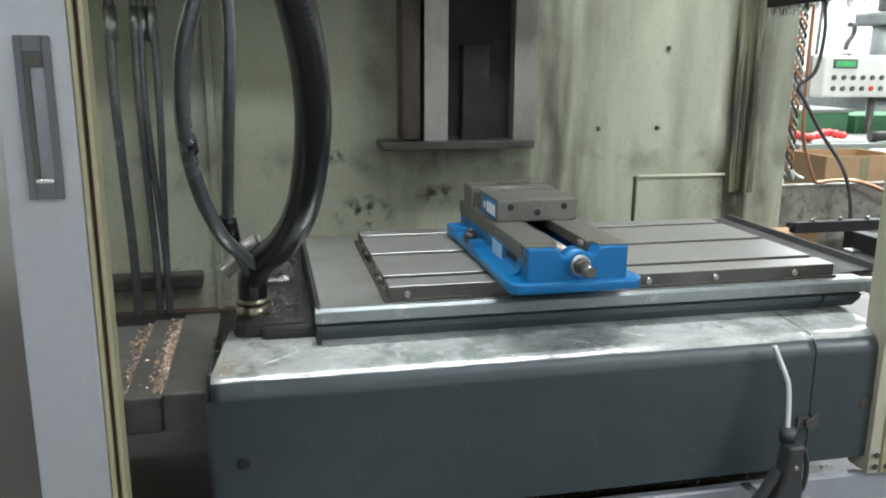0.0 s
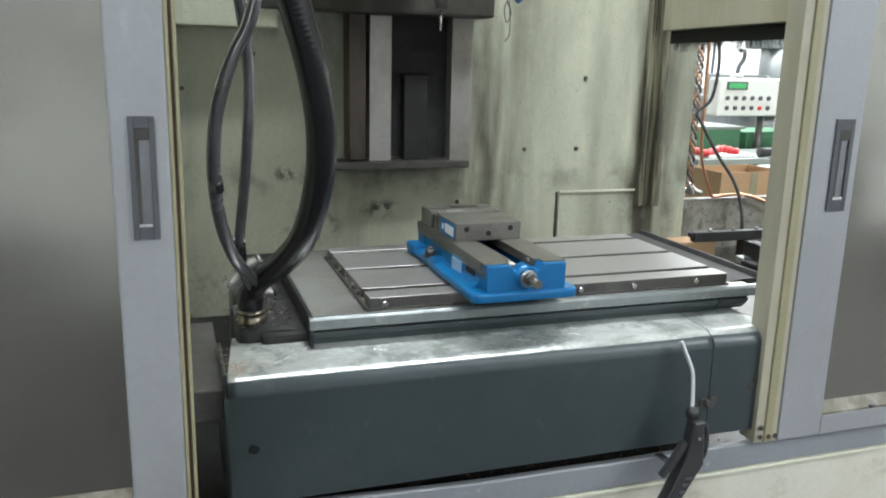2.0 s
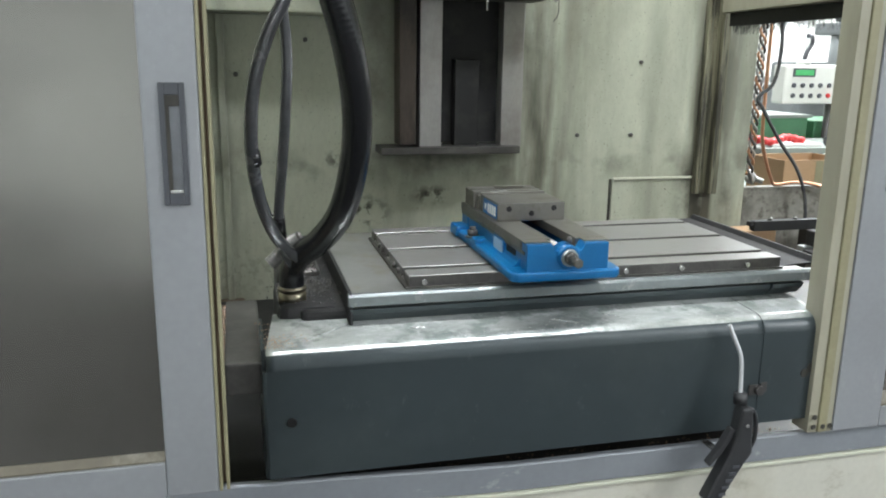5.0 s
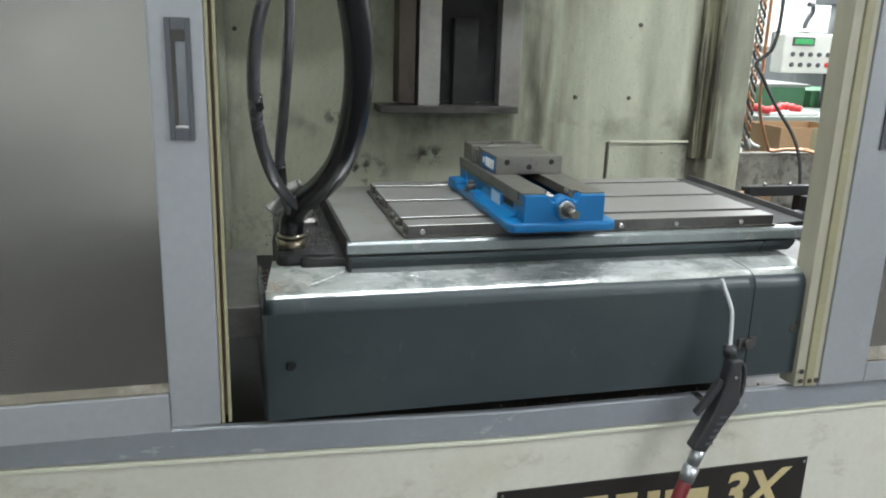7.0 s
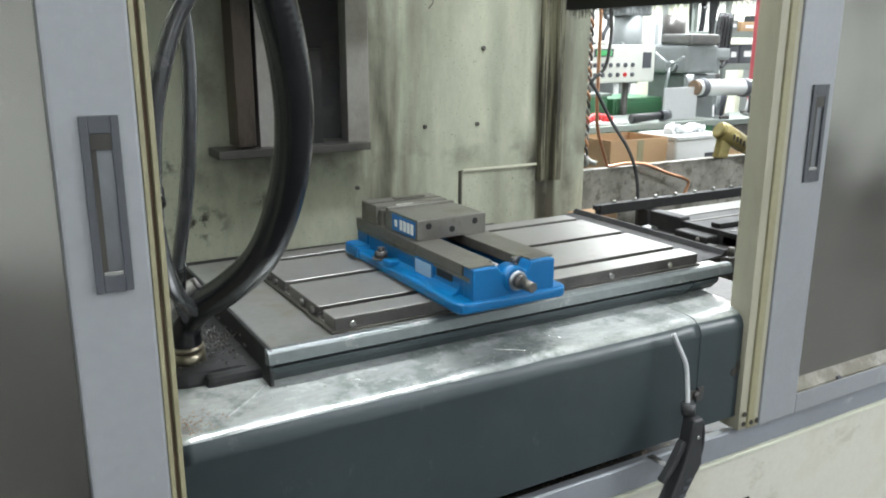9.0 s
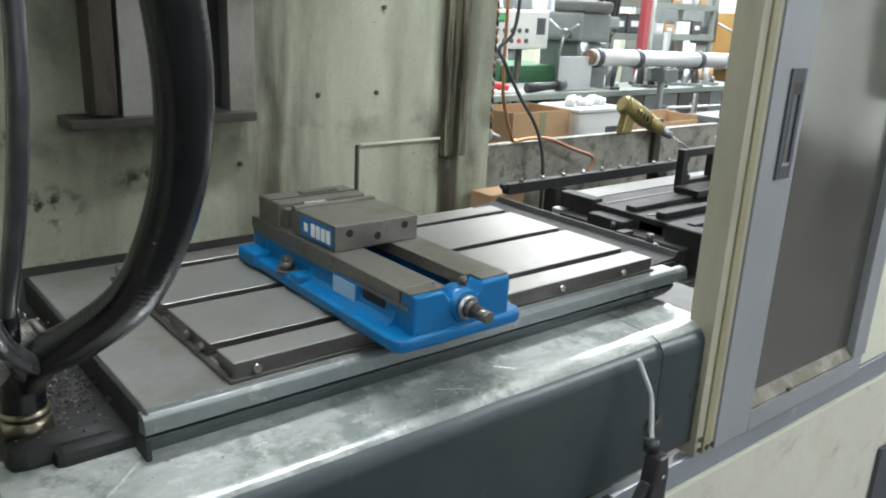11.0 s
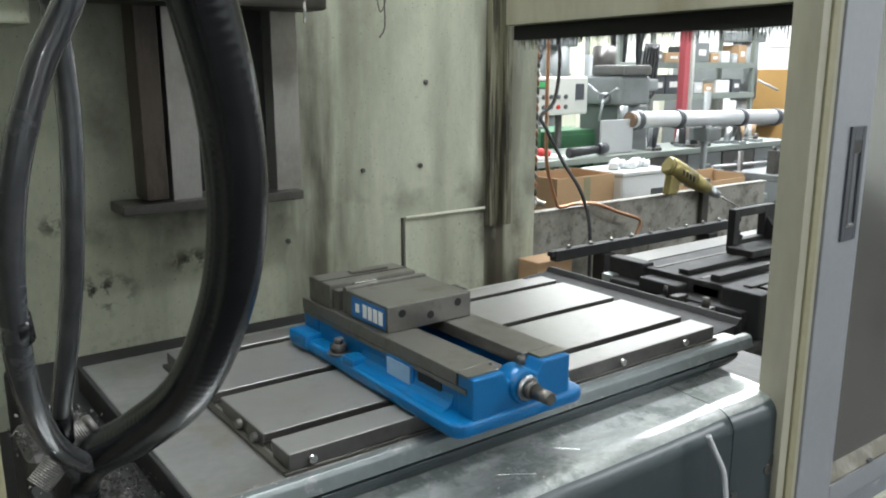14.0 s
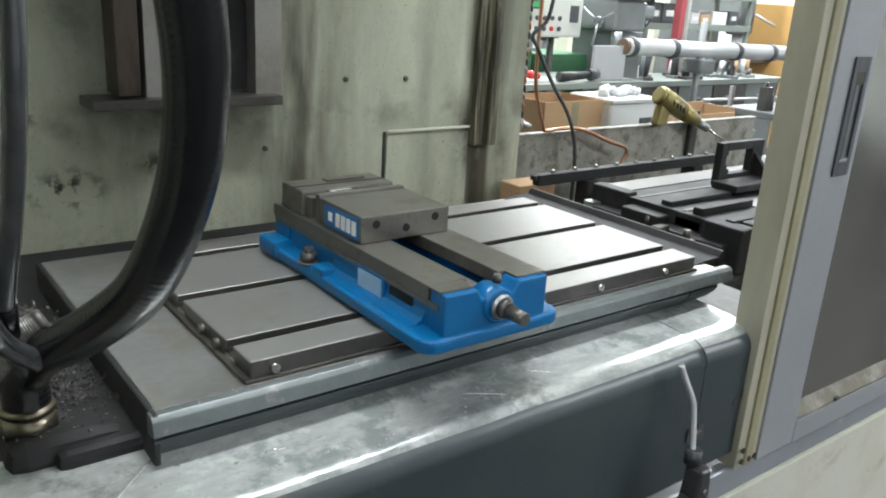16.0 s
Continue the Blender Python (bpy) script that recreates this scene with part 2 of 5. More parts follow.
M["vise_blue"] = mat("bright_blue_paint", (0.0008, 0.118, 0.31), 0.32, 0, 0.14, 9, 140, 0.08)
M["void"] = mat("black_socket", (0.004, 0.004, 0.004), 0.6, 0, 0.1, 9, 90, 0)
M["decal_blue"] = mat("light_blue_decal", (0.012, 0.14, 0.38), 0.45, 0, 0.06, 12, 90, 0)
M["decal_pale"] = mat("pale_blue_plate", (0.33, 0.5, 0.68), 0.4, 0.2, 0.06, 12, 90, 0)
M["white"] = mat("white_print", (0.8, 0.8, 0.78), 0.5, 0, 0.05, 20, 90, 0)
M["rubber"] = mat("black_rubber_hose", (0.010, 0.0105, 0.012), 0.22, 0, 0.3, 9, 60, 0.02, (0.03, 0.03, 0.03), 0.2, 10, rvar=0.15)
M["rubber_grey"] = mat("dark_grey_hose", (0.07, 0.073, 0.079), 0.26, 0, 0.25, 9, 60, 0.02, (0.15, 0.15, 0.15), 0.4, 14, coat=0.5)
M["brass"] = mat("dull_brass", (0.25, 0.225, 0.17), 0.3, 0.95, 0.2, 9, 90, 0.08, (0.2, 0.17, 0.12), 0.4, 12)
M["spindle_ring"] = mat("oiled_spindle_steel", (0.36, 0.32, 0.24), 0.28, 0.9, 0.2, 5, 120, 0.06, (0.42, 0.27, 0.12), 0.5, 7)
M["door_grey"] = mat("grey_door_enamel", (0.30, 0.312, 0.325), 0.36, 0.15, 0.10, 3, 90, 0.04, (0.24, 0.245, 0.25), 0.45, 4)
M["sill_grey"] = mat("worn_grey_sill", (0.29, 0.31, 0.335), 0.34, 0.3, 0.10, 5, 90, 0.06, (0.24, 0.25, 0.25), 0.45, 6)
M["handle_dark"] = mat("dark_plastic_pull", (0.075, 0.08, 0.09), 0.4, 0.1, 0.15, 8, 90, 0.05)
M["bead"] = mat("dirty_glazing_bead", (0.14, 0.125, 0.09), 0.55, 0, 0.3, 12, 60, 0.1, (0.42, 0.41, 0.36), 0.6, 18)
M["seal"] = mat("yellowed_door_seal", (0.29, 0.27, 0.165), 0.5, 0, 0.2, 8, 90, 0.1, (0.16, 0.14, 0.08), 0.6, 8)
M["glass_panel"] = mat("smoky_sheet_panel", (0.375, 0.365, 0.335), 0.19, 0.95, 0.10, 1.6, 8, 0.0, (0.12, 0.118, 0.10), 0.6, 1.8, rvar=0.1, sdetail=3, wave=0.05)
M["black"] = mat("black_bristle", (0.012, 0.012, 0.012), 0.8, 0, 0.2, 9, 90, 0.1)
M["blue_plastic"] = mat("blue_coolant_plastic", (0.02, 0.10, 0.26), 0.35, 0, 0.1, 20, 90, 0.05)
M["red_plastic"] = mat("red_plastic", (0.55, 0.03, 0.03), 0.4, 0, 0.1, 20, 90, 0.03)
M["gun_black"] = mat("black_gun_plastic", (0.03, 0.031, 0.033), 0.42, 0, 0.2, 20, 150, 0.12)
M["chip"] = mat("bronze_metal_chips", (0.33, 0.24, 0.18), 0.4, 0.6, 0.4, 60, 200, 0.3)
M["chip_white"] = mat("silver_metal_chips", (0.42, 0.42, 0.4), 0.35, 0.7, 0.3, 60, 200, 0.3)
M["rust"] = mat("rusty_sheet", (0.17, 0.115, 0.075), 0.7, 0.1, 0.4, 6, 60, 0.3, (0.06, 0.05, 0.045), 0.7, 5)
M["card"] = mat("brown_cardboard", (0.46, 0.30, 0.17), 0.8, 0, 0.1, 6, 90, 0.1)
M["tub"] = mat("white_plastic_tub", (0.72, 0.74, 0.75), 0.35, 0, 0.05, 6, 90, 0.02)
M["bench_green"] = mat("green_bench_paint", (0.07, 0.20, 0.10), 0.45, 0, 0.12, 6, 90, 0.05)
M["bench_top"] = mat("grey_green_bench_top", (0.24, 0.27, 0.245), 0.5, 0.1, 0.15, 5, 90, 0.05)
M["mill_grey"] = mat("grey_mill_paint", (0.20, 0.215, 0.215), 0.45, 0.1, 0.15, 5, 90, 0.08, (0.12, 0.12, 0.11), 0.5, 6)
M["panel_white"] = mat("off_white_control_panel", (0.66, 0.67, 0.62), 0.45, 0, 0.06, 8, 90, 0.03)
M["lcd"] = mat("green_lcd_glass", (0.05, 0.3, 0.1), 0.3, 0, 0.1, 30, 90, 0.0, emit=0.5)
M["red_paint"] = mat("red_column_paint", (0.34, 0.065, 0.075), 0.5, 0, 0.1, 6, 90, 0.05)
M["orange"] = mat("orange_cabinet_paint", (0.60, 0.36, 0.13), 0.5, 0, 0.08, 6, 90, 0.04)
M["silver"] = mat("silver_tube_metal", (0.60, 0.61, 0.62), 0.35, 0.4, 0.08, 6, 90, 0.03)
M["gold"] = mat("gold_tool_housing", (0.30, 0.25, 0.10), 0.35, 0.5, 0.2, 12, 90, 0.1)
M["copper"] = mat("copper_pipe", (0.62, 0.33, 0.2), 0.3, 0.9, 0.12, 12, 90, 0.03)
M["trough"] = mat("oil_stained_grey_trough", (0.29, 0.28, 0.245), 0.6, 0.1, 0.35, 7, 60, 0.2, (0.05, 0.045, 0.033), 0.95, 5)
M["plaque_black"] = mat("black_name_plaque", (0.025, 0.022, 0.02), 0.4, 0.2, 0.2, 8, 90, 0.05)
M["plaque_gold"] = mat("gold_lettering", (0.66, 0.55, 0.30), 0.4, 0.4, 0.12, 20, 90, 0.03)
M["hose_red"] = mat("dark_red_air_hose", (0.16, 0.02, 0.025), 0.4, 0, 0.15, 12, 90, 0.05)
M["zinc"] = mat("zinc_coupling", (0.4, 0.42, 0.43), 0.35, 0.85, 0.1, 20, 90, 0.05)
M["concrete"] = mat("shop_floor_concrete", (0.032, 0.031, 0.029), 0.6, 0, 0.2, 2, 40, 0.1, (0.08, 0.075, 0.07), 0.5, 1.5)
M["shop_wall"] = mat("white_shop_wall", (0.82, 0.84, 0.83), 0.6, 0, 0.05, 1.2, 30, 0.03)
M["ceiling"] = mat("white_ceiling_board", (0.75, 0.75, 0.72), 0.8, 0, 0.06, 1.5, 30, 0.05)




def flakes(m, colour, scale, low, high, amount, stretch=(1, 1, 1)):
    """Worn patches with crisp rims laid over a paint: bare metal, dried coolant or dirt."""
    nt, nd, lk, b = nodes_of(m)
    src = b.inputs["Base Color"].links[0].from_socket
    geo = nd.new("ShaderNodeNewGeometry")
    mp = nd.new("ShaderNodeMapping")
    mp.inputs["Scale"].default_value = stretch
    lk.new(geo.outputs["Position"], mp.inputs["Vector"])
    nz = nd.new("ShaderNodeTexNoise")
    nz.inputs["Scale"].default_value, nz.inputs["Detail"].default_value, nz.inputs["Roughness"].default_value = scale, 10, 0.7
    lk.new(mp.outputs["Vector"], nz.inputs["Vector"])
    r = nd.new("ShaderNodeMapRange")
    r.inputs["From Min"].default_value, r.inputs["From Max"].default_value, r.inputs["To Max"].default_value = low, high, amount
    lk.new(nz.outputs["Fac"], r.inputs["Value"])
    mx = nd.new("ShaderNodeMixRGB")
    mx.inputs[2].default_value = (*colour, 1)
    lk.new(r.outputs["Result"], mx.inputs[0])
    lk.new(src, mx.inputs[1])
    lk.new(mx.outputs[0], b.inputs["Base Color"])


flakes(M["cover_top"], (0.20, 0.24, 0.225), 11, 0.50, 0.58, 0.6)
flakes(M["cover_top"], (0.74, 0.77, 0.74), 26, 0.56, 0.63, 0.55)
flakes(M["cover_top"], (0.10, 0.095, 0.07), 60, 0.63, 0.67, 0.7)
flakes(M["cover"], (0.10, 0.115, 0.112), 30, 0.62, 0.70, 0.45, (1, 1, 0.5))
flakes(M["steel_tray"], (0.34, 0.30, 0.20), 7, 0.52, 0.62, 0.5)
flakes(M["steel_table"], (0.20, 0.19, 0.165), 16, 0.55, 0.66, 0.45)
flakes(M["steel_rim"], (0.30, 0.30, 0.28), 24, 0.58, 0.64, 0.6)
flakes(M["sill_grey"], (0.52, 0.53, 0.53), 22, 0.62, 0.67, 0.7, (0.4, 1, 1))
flakes(M["door_grey"], (0.42, 0.43, 0.44), 14, 0.60, 0.72, 0.4, (1, 1, 0.5))
flakes(M["cream_front"], (0.27, 0.245, 0.17), 9, 0.57, 0.68, 0.55, (0.6, 1, 1))
flakes(M["channel"], (0.018, 0.016, 0.012), 5, 0.46, 0.56, 0.9, (14, 14, 0.6))
flakes(M["guard_brown"], (0.02, 0.016, 0.014), 7, 0.46, 0.60, 0.7, (1, 1, 0.4))
flakes(M["steel_way"], (0.20, 0.18, 0.165), 2.2, 0.48, 0.66, 0.5, (1, 1, 1.4))
flakes(M["jaw"], (0.10, 0.088, 0.062), 18, 0.52, 0.64, 0.5)
flakes(M["vise_blue"], (0.004, 0.05, 0.13), 45, 0.62, 0.70, 0.5)
flakes(M["trough"], (0.07, 0.06, 0.045), 18, 0.52, 0.62, 0.7)
flakes(M["way_dark"], (0.26, 0.20, 0.15), 40, 0.58, 0.64, 0.5)

# ---------------------------------------------------------------- mesh helpers
def bm_box(x0, x1, y0, y1, z0, z1, bevel=0.0, segs=2, bm=None):
    b = bmesh.new()
    r = bmesh.ops.create_cube(b, size=1)
    for v in b.verts:
        v.co = Vector(((x0 + x1) / 2 + v.co.x * (x1 - x0), (y0 + y1) / 2 + v.co.y * (y1 - y0), (z0 + z1) / 2 + v.co.z * (z1 - z0)))
    if bevel > 0:
        bmesh.ops.bevel(b, geom=b.edges[:], offset=min(bevel, 0.45 * min(abs(x1 - x0), abs(y1 - y0), abs(z1 - z0))), segments=segs, affect="EDGES", profile=0.6)
    return b if bm is None else merge(bm, b)


def merge(bm, other):
    me = bpy.data.meshes.new("tmp")
    other.to_mesh(me)
    other.free()
    bm.from_mesh(me)
    bpy.data.meshes.remove(me)
    return bm


def bm_prism(profile, x0, x1, bevel=0.0, axis="x", segs=2):
    """A closed outline of (u, v) drawn out along an axis: x gives (y, z), y gives (x, z), z gives (x, y)."""
    b = bmesh.new()
    put = {"x": lambda a, u, v: (a, u, v), "y": lambda a, u, v: (u, a, v), "z": lambda a, u, v: (u, v, a)}[axis]
    one = [b.verts.new(put(x0, u, v)) for u, v in profile]
    two = [b.verts.new(put(x1, u, v)) for u, v in profile]
    n = len(profile)
    b.faces.new(one)
    b.faces.new(two[::-1])
    for i in range(n):
        b.faces.new((one[i], two[i], two[(i + 1) % n], one[(i + 1) % n]))
    bmesh.ops.recalc_face_normals(b, faces=b.faces[:])
    if bevel:
        bmesh.ops.bevel(b, geom=b.edges[:], offset=bevel, segments=segs, affect="EDGES", profile=0.6)
    return b


def bm_cyl(p0, p1, r, r2=None, seg=24, bevel=0.0, bm=None):
    b = bmesh.new()
    p0, p1 = Vector(p0), Vector(p1)
    d = p1 - p0
    m = Matrix.Translation((p0 + p1) / 2) @ d.to_track_quat("Z", "Y").to_matrix().to_4x4()
    bmesh.ops.create_cone(b, cap_ends=True, segments=seg, radius1=r, radius2=r if r2 is None else r2, depth=d.length, matrix=m)
    if bevel:
        ends = [e for e in b.edges if len(e.link_faces) == 2 and any(len(f.verts) > 4 for f in e.link_faces)]
        bmesh.ops.bevel(b, geom=ends, offset=bevel, segments=2, affect="EDGES")
    for f in b.faces:
        f.smooth = len(f.verts) == 4
    return b if bm is None else merge(bm, b)


def smooth_path(pts, n):
    """A Catmull-Rom line through the points."""
    P = [Vector(p) for p in pts]
    P = [P[0] * 2 - P[1]] + P + [P[-1] * 2 - P[-2]]
    out = []
    for i in range(1, len(P) - 2):
        for k in range(n):
            t = k / n
            a, b, c, d = P[i - 1 : i + 3]
            out.append(0.5 * (2 * b + (c - a) * t + (2 * a - 5 * b + 4 * c - d) * t * t + (3 * b - a - 3 * c + d) * t**3))
    return out + [P[-2]]


def bm_tube(pts, r, n=10, seg=14, rib=0.0, pitch=0.008, bm=None):
    line = smooth_path(pts, n)
    if rib:
        dense, acc = [line[0]], 0
        for a, b in zip(line, line[1:]):
            k = max(1, round((b - a).length / (pitch / 4)))
            dense += [a.lerp(b, (j + 1) / k) for j in range(k)]
        line = dense
    b = bmesh.new()
    rings, side = [], None
    for i, p in enumerate(line):
        t = (line[min(i + 1, len(line) - 1)] - line[max(i - 1, 0)]).normalized()
        side = t.orthogonal().normalized() if side is None else (side - t * side.dot(t)).normalized()
        up = t.cross(side)
        rad = r + (rib * math.cos(i * math.pi / 2) if rib else 0)
        rings.append([b.verts.new(p + rad * (side * math.cos(a) + up * math.sin(a))) for a in (2 * math.pi * j / seg for j in range(seg))])
    for one, two in zip(rings, rings[1:]):
        for j in range(seg):
            b.faces.new((one[j], one[(j + 1) % seg], two[(j + 1) % seg], two[j])).smooth = True
    b.faces.new(rings[0][::-1])
    b.faces.new(rings[-1])
    return b if bm is None else merge(bm, b)


def as_mesh(name, bm, material):
    me = bpy.data.meshes.new(name)
    bm.to_mesh(me)
    bm.free()
    me.materials.append(material)
    return me


def part(name, bm, material, parent=None, label=""):
    ob = new(name, as_mesh(name, bm, material))
    if parent is not None:
        ob.parent = parent
        ob.matrix_parent_inverse = Matrix.Translation(parent.matrix_basis.translation).inverted() if parent.parent is None else Matrix()
        if parent.type == "MESH":
            ob.matrix_parent_inverse = Matrix()
    if label:
        tagged(ob, label)
    return ob


def thing(name, place, label, category, group=""):
    ob = new(name)
    ob.empty_display_size = 0.05
    ob.location = place
    return tagged(ob, label, category, group)


def structure(name, bm, material, label, category):
    return tagged(part(name, bm, material), label, category, "", "structure")

# ---------------------------------------------------------------- the shop around the machine
structure("floor", bm_box(-6, 9, -6, 4.9, -0.1, 0), M["concrete"], "grey stained concrete shop floor", "floor")
structure("wall_north", bm_box(-6, 9, 4.9, 5.1, 0, 3.6), M["shop_wall"], "white painted shop wall far behind the machines", "wall")
structure("wall_south", bm_box(-6, 9, -6.2, -6.0, 0, 3.6), M["shop_wall"], "white painted shop wall", "wall")
structure("wall_west", bm_box(-6.2, -6, -6, 5.1, 0, 3.6), M["shop_wall"], "white painted shop wall", "wall")
structure("wall_east", bm_box(9, 9.2, -6, 5.1, 0, 3.6), M["shop_wall"], "white painted shop wall", "wall")
structure("ceiling", bm_box(-6, 9, -6, 4.9, 3.6, 3.7), M["ceiling"], "white shop ceiling", "ceiling")
for tx, ty, watts, length in TUBES:
    lamp = thing("added_ceiling_light", (tx, ty, 3.35), "unseen white fluorescent fixture added under the ceiling", "light", "ceiling lights")
    part("housing", bm_box(tx - length / 2 - 0.05, tx + length / 2 + 0.05, ty - 0.18, ty + 0.18, 3.36, 3.42, 0.01), M["white"], lamp)
    for sx in (-0.45 * length, 0.45 * length):
        part("rod", bm_cyl((tx + sx, ty, 3.42), (tx + sx, ty, 3.6), 0.008, seg=8), M["steel_bright"], lamp)

# ---------------------------------------------------------------- machine enclosure
WY = 1.33  # inner face of the back wall
structure("wall_back", bm_box(-1.25, 1.445, WY, WY + 0.05, 0.0, 2.4, 0.004), M["cream_wall"], "cream enclosure back wall with grease stains", "wall")
structure("wall_left", bm_box(-1.30, -1.25, -0.55, WY + 0.05, 0.0, 2.4), M["cream_wall"], "cream enclosure side wall", "wall")
# the side opening's header comes forward from the back wall at a slant
HX0, HX1, HY0, HY1 = 1.215, 1.045, 1.25, -0.17
structure("header_window", bm_prism([(HX0, HY0), (HX1, HY1), (HX1 + 0.06, HY1), (HX0 + 0.06, HY0)], 1.548, 2.4, 0.004, "z"), M["post_cream"], "aged cream header above the side opening, painted darker as shaded", "wall")
structure("wall_channel", bm_prism([(1.195, WY - 0.002), (1.195, WY - 0.03), (1.21, WY - 0.03), (1.225, WY - 0.012), (1.25, WY - 0.012), (1.255, WY - 0.045), (1.285, WY - 0.045), (1.29, WY - 0.002)], 0.84, 2.4, 0.0, "z"),
          M["channel"], "cream slide channel on the wall, streaked black with grease", "trim")
structure("wall_trim", bm_box(-0.66, -0.635, WY - 0.03, WY - 0.002, 0.3, 1.5, 0.004), M["cream_wall"], "cream vertical sheet fold on the back wall", "trim")
structure("wall_plate", bm_prism([(0.836, 0.45), (0.836, 0.905), (0.842, 0.91), (1.185, 0.91), (1.185, 0.45)], WY - 0.012, WY - 0.003, 0.002, "y"), M["cream_wall"],
          "cream cover plate screwed to the back wall", "panel")
# lighter cream than the plate, to paint its top edge as catching the light
structure("wall_plate_lip", bm_box(0.836, 1.185, WY - 0.020, WY - 0.0125, 0.903, 0.912, 0.002), M["cream"], "folded top edge of the cover plate, painted lighter as lit", "trim")
structure("wall_seam", bm_box(0.826, 0.8345, WY - 0.006, WY - 0.001, 0.45, 0.905), M["grime_shade"], "dark gap beside the cover plate", "trim")
structure("wall_lintel", bm_box(-1.2, -0.30, 1.12, WY - 0.002, 1.50, 2.4, 0.006), M["cream_wall"], "cream box above the back wall", "panel")

for sx, sz in ((0.678, 1.08), (0.906, 1.08), (0.402, 0.878), (-0.36, 1.42), (-0.60, 1.30), (0.93, 1.36), (1.07, 0.86)):
    s = tagged(part("wall_screw", bm_cyl((sx, WY, sz), (sx, WY - 0.012, sz), 0.009, 0.007, 12, 0.002), M["steel_dark"]), "dark steel screw head in the back wall", "screw", "wall screws")

# brush seal under the header
fr = bmesh.new()
random.seed(4)
u = 0.0
while u < 1.0:
    w = random.uniform(0.002, 0.006)
    d = random.uniform(0.052, 0.088)
    lean = random.uniform(-0.008, 0.008)
    px, py = HX0 + 0.045 + (HX1 - HX0) * u, HY0 - 0.01 + (HY1 - HY0) * u
    vs = [fr.verts.new(p) for p in ((px, py, 1.552), (px, py - w, 1.552), (px + lean, py - w * 0.6 + lean, 1.552 - d), (px + lean + 0.003, py + lean, 1.552 - d))]
    fr.faces.new(vs)
    u += w * 0.4 / (HY0 - HY1)
merge(fr, bm_prism([(HX0 + 0.035, HY0 - 0.004), (HX1 + 0.035, HY1), (HX1 + 0.055, HY1), (HX0 + 0.055, HY0 - 0.004)], 1.500, 1.547, 0.0, "z"))
structure("brush_strip", fr, M["black"], "black ragged brush strip under the window header", "brush")

# ---------------------------------------------------------------- way rails of the column
col = thing("column_way", (0.15, WY, 1.05), "dark column slide with two bright ground steel rails", "machine slide")
part("back_plate", bm_box(-0.04, 0.42, WY - 0.02, WY - 0.003, 1.06, 2.4), M["black_iron"], col)
part("rail", bm_box(0.032, 0.112, 1.245, WY - 0.022, 1.05, 2.4, 0.003), M["steel_way"], col, "ground steel rail")
part("rail", bm_box(0.338, 0.418, 1.245, WY - 0.022, 1.04, 2.4, 0.003), M["steel_way"], col, "ground steel rail")
part("screw_cover", bm_box(0.165, 0.255, 1.26, WY - 0.022, 1.04, 1.36, 0.004), M["black_iron"], col)
part("side_guard", bm_box(-0.045, 0.014, 1.225, WY - 0.003, 1.06, 2.4, 0.004), M["guard_brown"], col, "brown stained side guard")
part("foot_plate", bm_box(-0.115, 0.40, 1.20, WY - 0.003, 1.028, 1.054, 0.003), M["steel_dark"], col)

# ---------------------------------------------------------------- table, tray and covers
tray = thing("machine_tray", (0.1, 0.1, 0.87), "oily cast iron table tray with worn rim", "machine bed")
part("tray_floor", bm_box(-0.405, 0.60, -0.125, 0.42, 0.885, 0.924, 0.003), M["steel_tray"], tray)
part("front_rim", bm_prism([(-0.124, 0.925), (-0.136, 0.925), (-0.142, 0.920), (-0.146, 0.903), (-0.124, 0.898)], -0.415, 0.625, 0.0015), M["steel_rim"], tray)
part("rim_foot", bm_prism([(-0.124, 0.896), (-0.140, 0.896), (-0.134, 0.884), (-0.118, 0.866), (-0.05, 0.866), (-0.05, 0.884)], -0.412, 0.51, 0.0015), M["cover"], tray)
part("rim_foot", bm_prism([(-0.124, 0.896), (-0.140, 0.896), (-0.134, 0.884), (-0.118, 0.868), (-0.05, 0.868), (-0.05, 0.884)], 0.515, 0.592, 0.0015), M["cover"], tray)
part("end_lip", bm_box(-0.413, -0.4055, -0.138, 0.42, 0.842, 0.9255, 0.003), M["black_iron"], tray, "black end plate")
part("end_channel", bm_prism([(0.56, 0.9245), (0.60, 0.9245), (0.655, 0.925), (0.655, 0.94), (0.648, 0.94), (0.64, 0.93), (0.60, 0.928)], -0.10, 0.42, 0.0, "y"), M["black_iron"], tray)

# machine table with three T-slots
TY0, TY1, TZ = -0.115, 0.335, 0.95
slots = [-0.054, 0.112, 0.278]
prof = [(TY0, 0.926), (TY0, TZ)]
for s in slots:
    prof += [(s - 0.0098, TZ), (s - 0.0098, 0.938), (s - 0.015, 0.938), (s - 0.015, 0.930), (s + 0.015, 0.930), (s + 0.015, 0.938), (s + 0.0098, 0.938), (s + 0.0098, TZ)]
prof += [(TY1, TZ), (TY1, 0.926)]
table = thing("machine_table", (0.12, 0.1, 0.925), "ground steel machine table with three T-slots", "machine table")
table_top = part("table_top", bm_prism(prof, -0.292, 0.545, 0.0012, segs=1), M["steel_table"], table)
# upright faces take a darker steel, which paints in the shade on the table's sides
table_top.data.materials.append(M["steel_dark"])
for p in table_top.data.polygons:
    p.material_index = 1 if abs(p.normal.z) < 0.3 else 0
part("dirt_line", bm_box(-0.300, 0.548, TY0 - 0.0055, TY0 - 0.0005, 0.9242, 0.9285, 0.001), M["grime_shade"], table, "dirt along the foot of the table")
part("dirt_line", bm_box(-0.3005, -0.2925, TY0, TY1, 0.9242, 0.930, 0.001), M["grime_shade"], table, "dirt along the foot of the table")
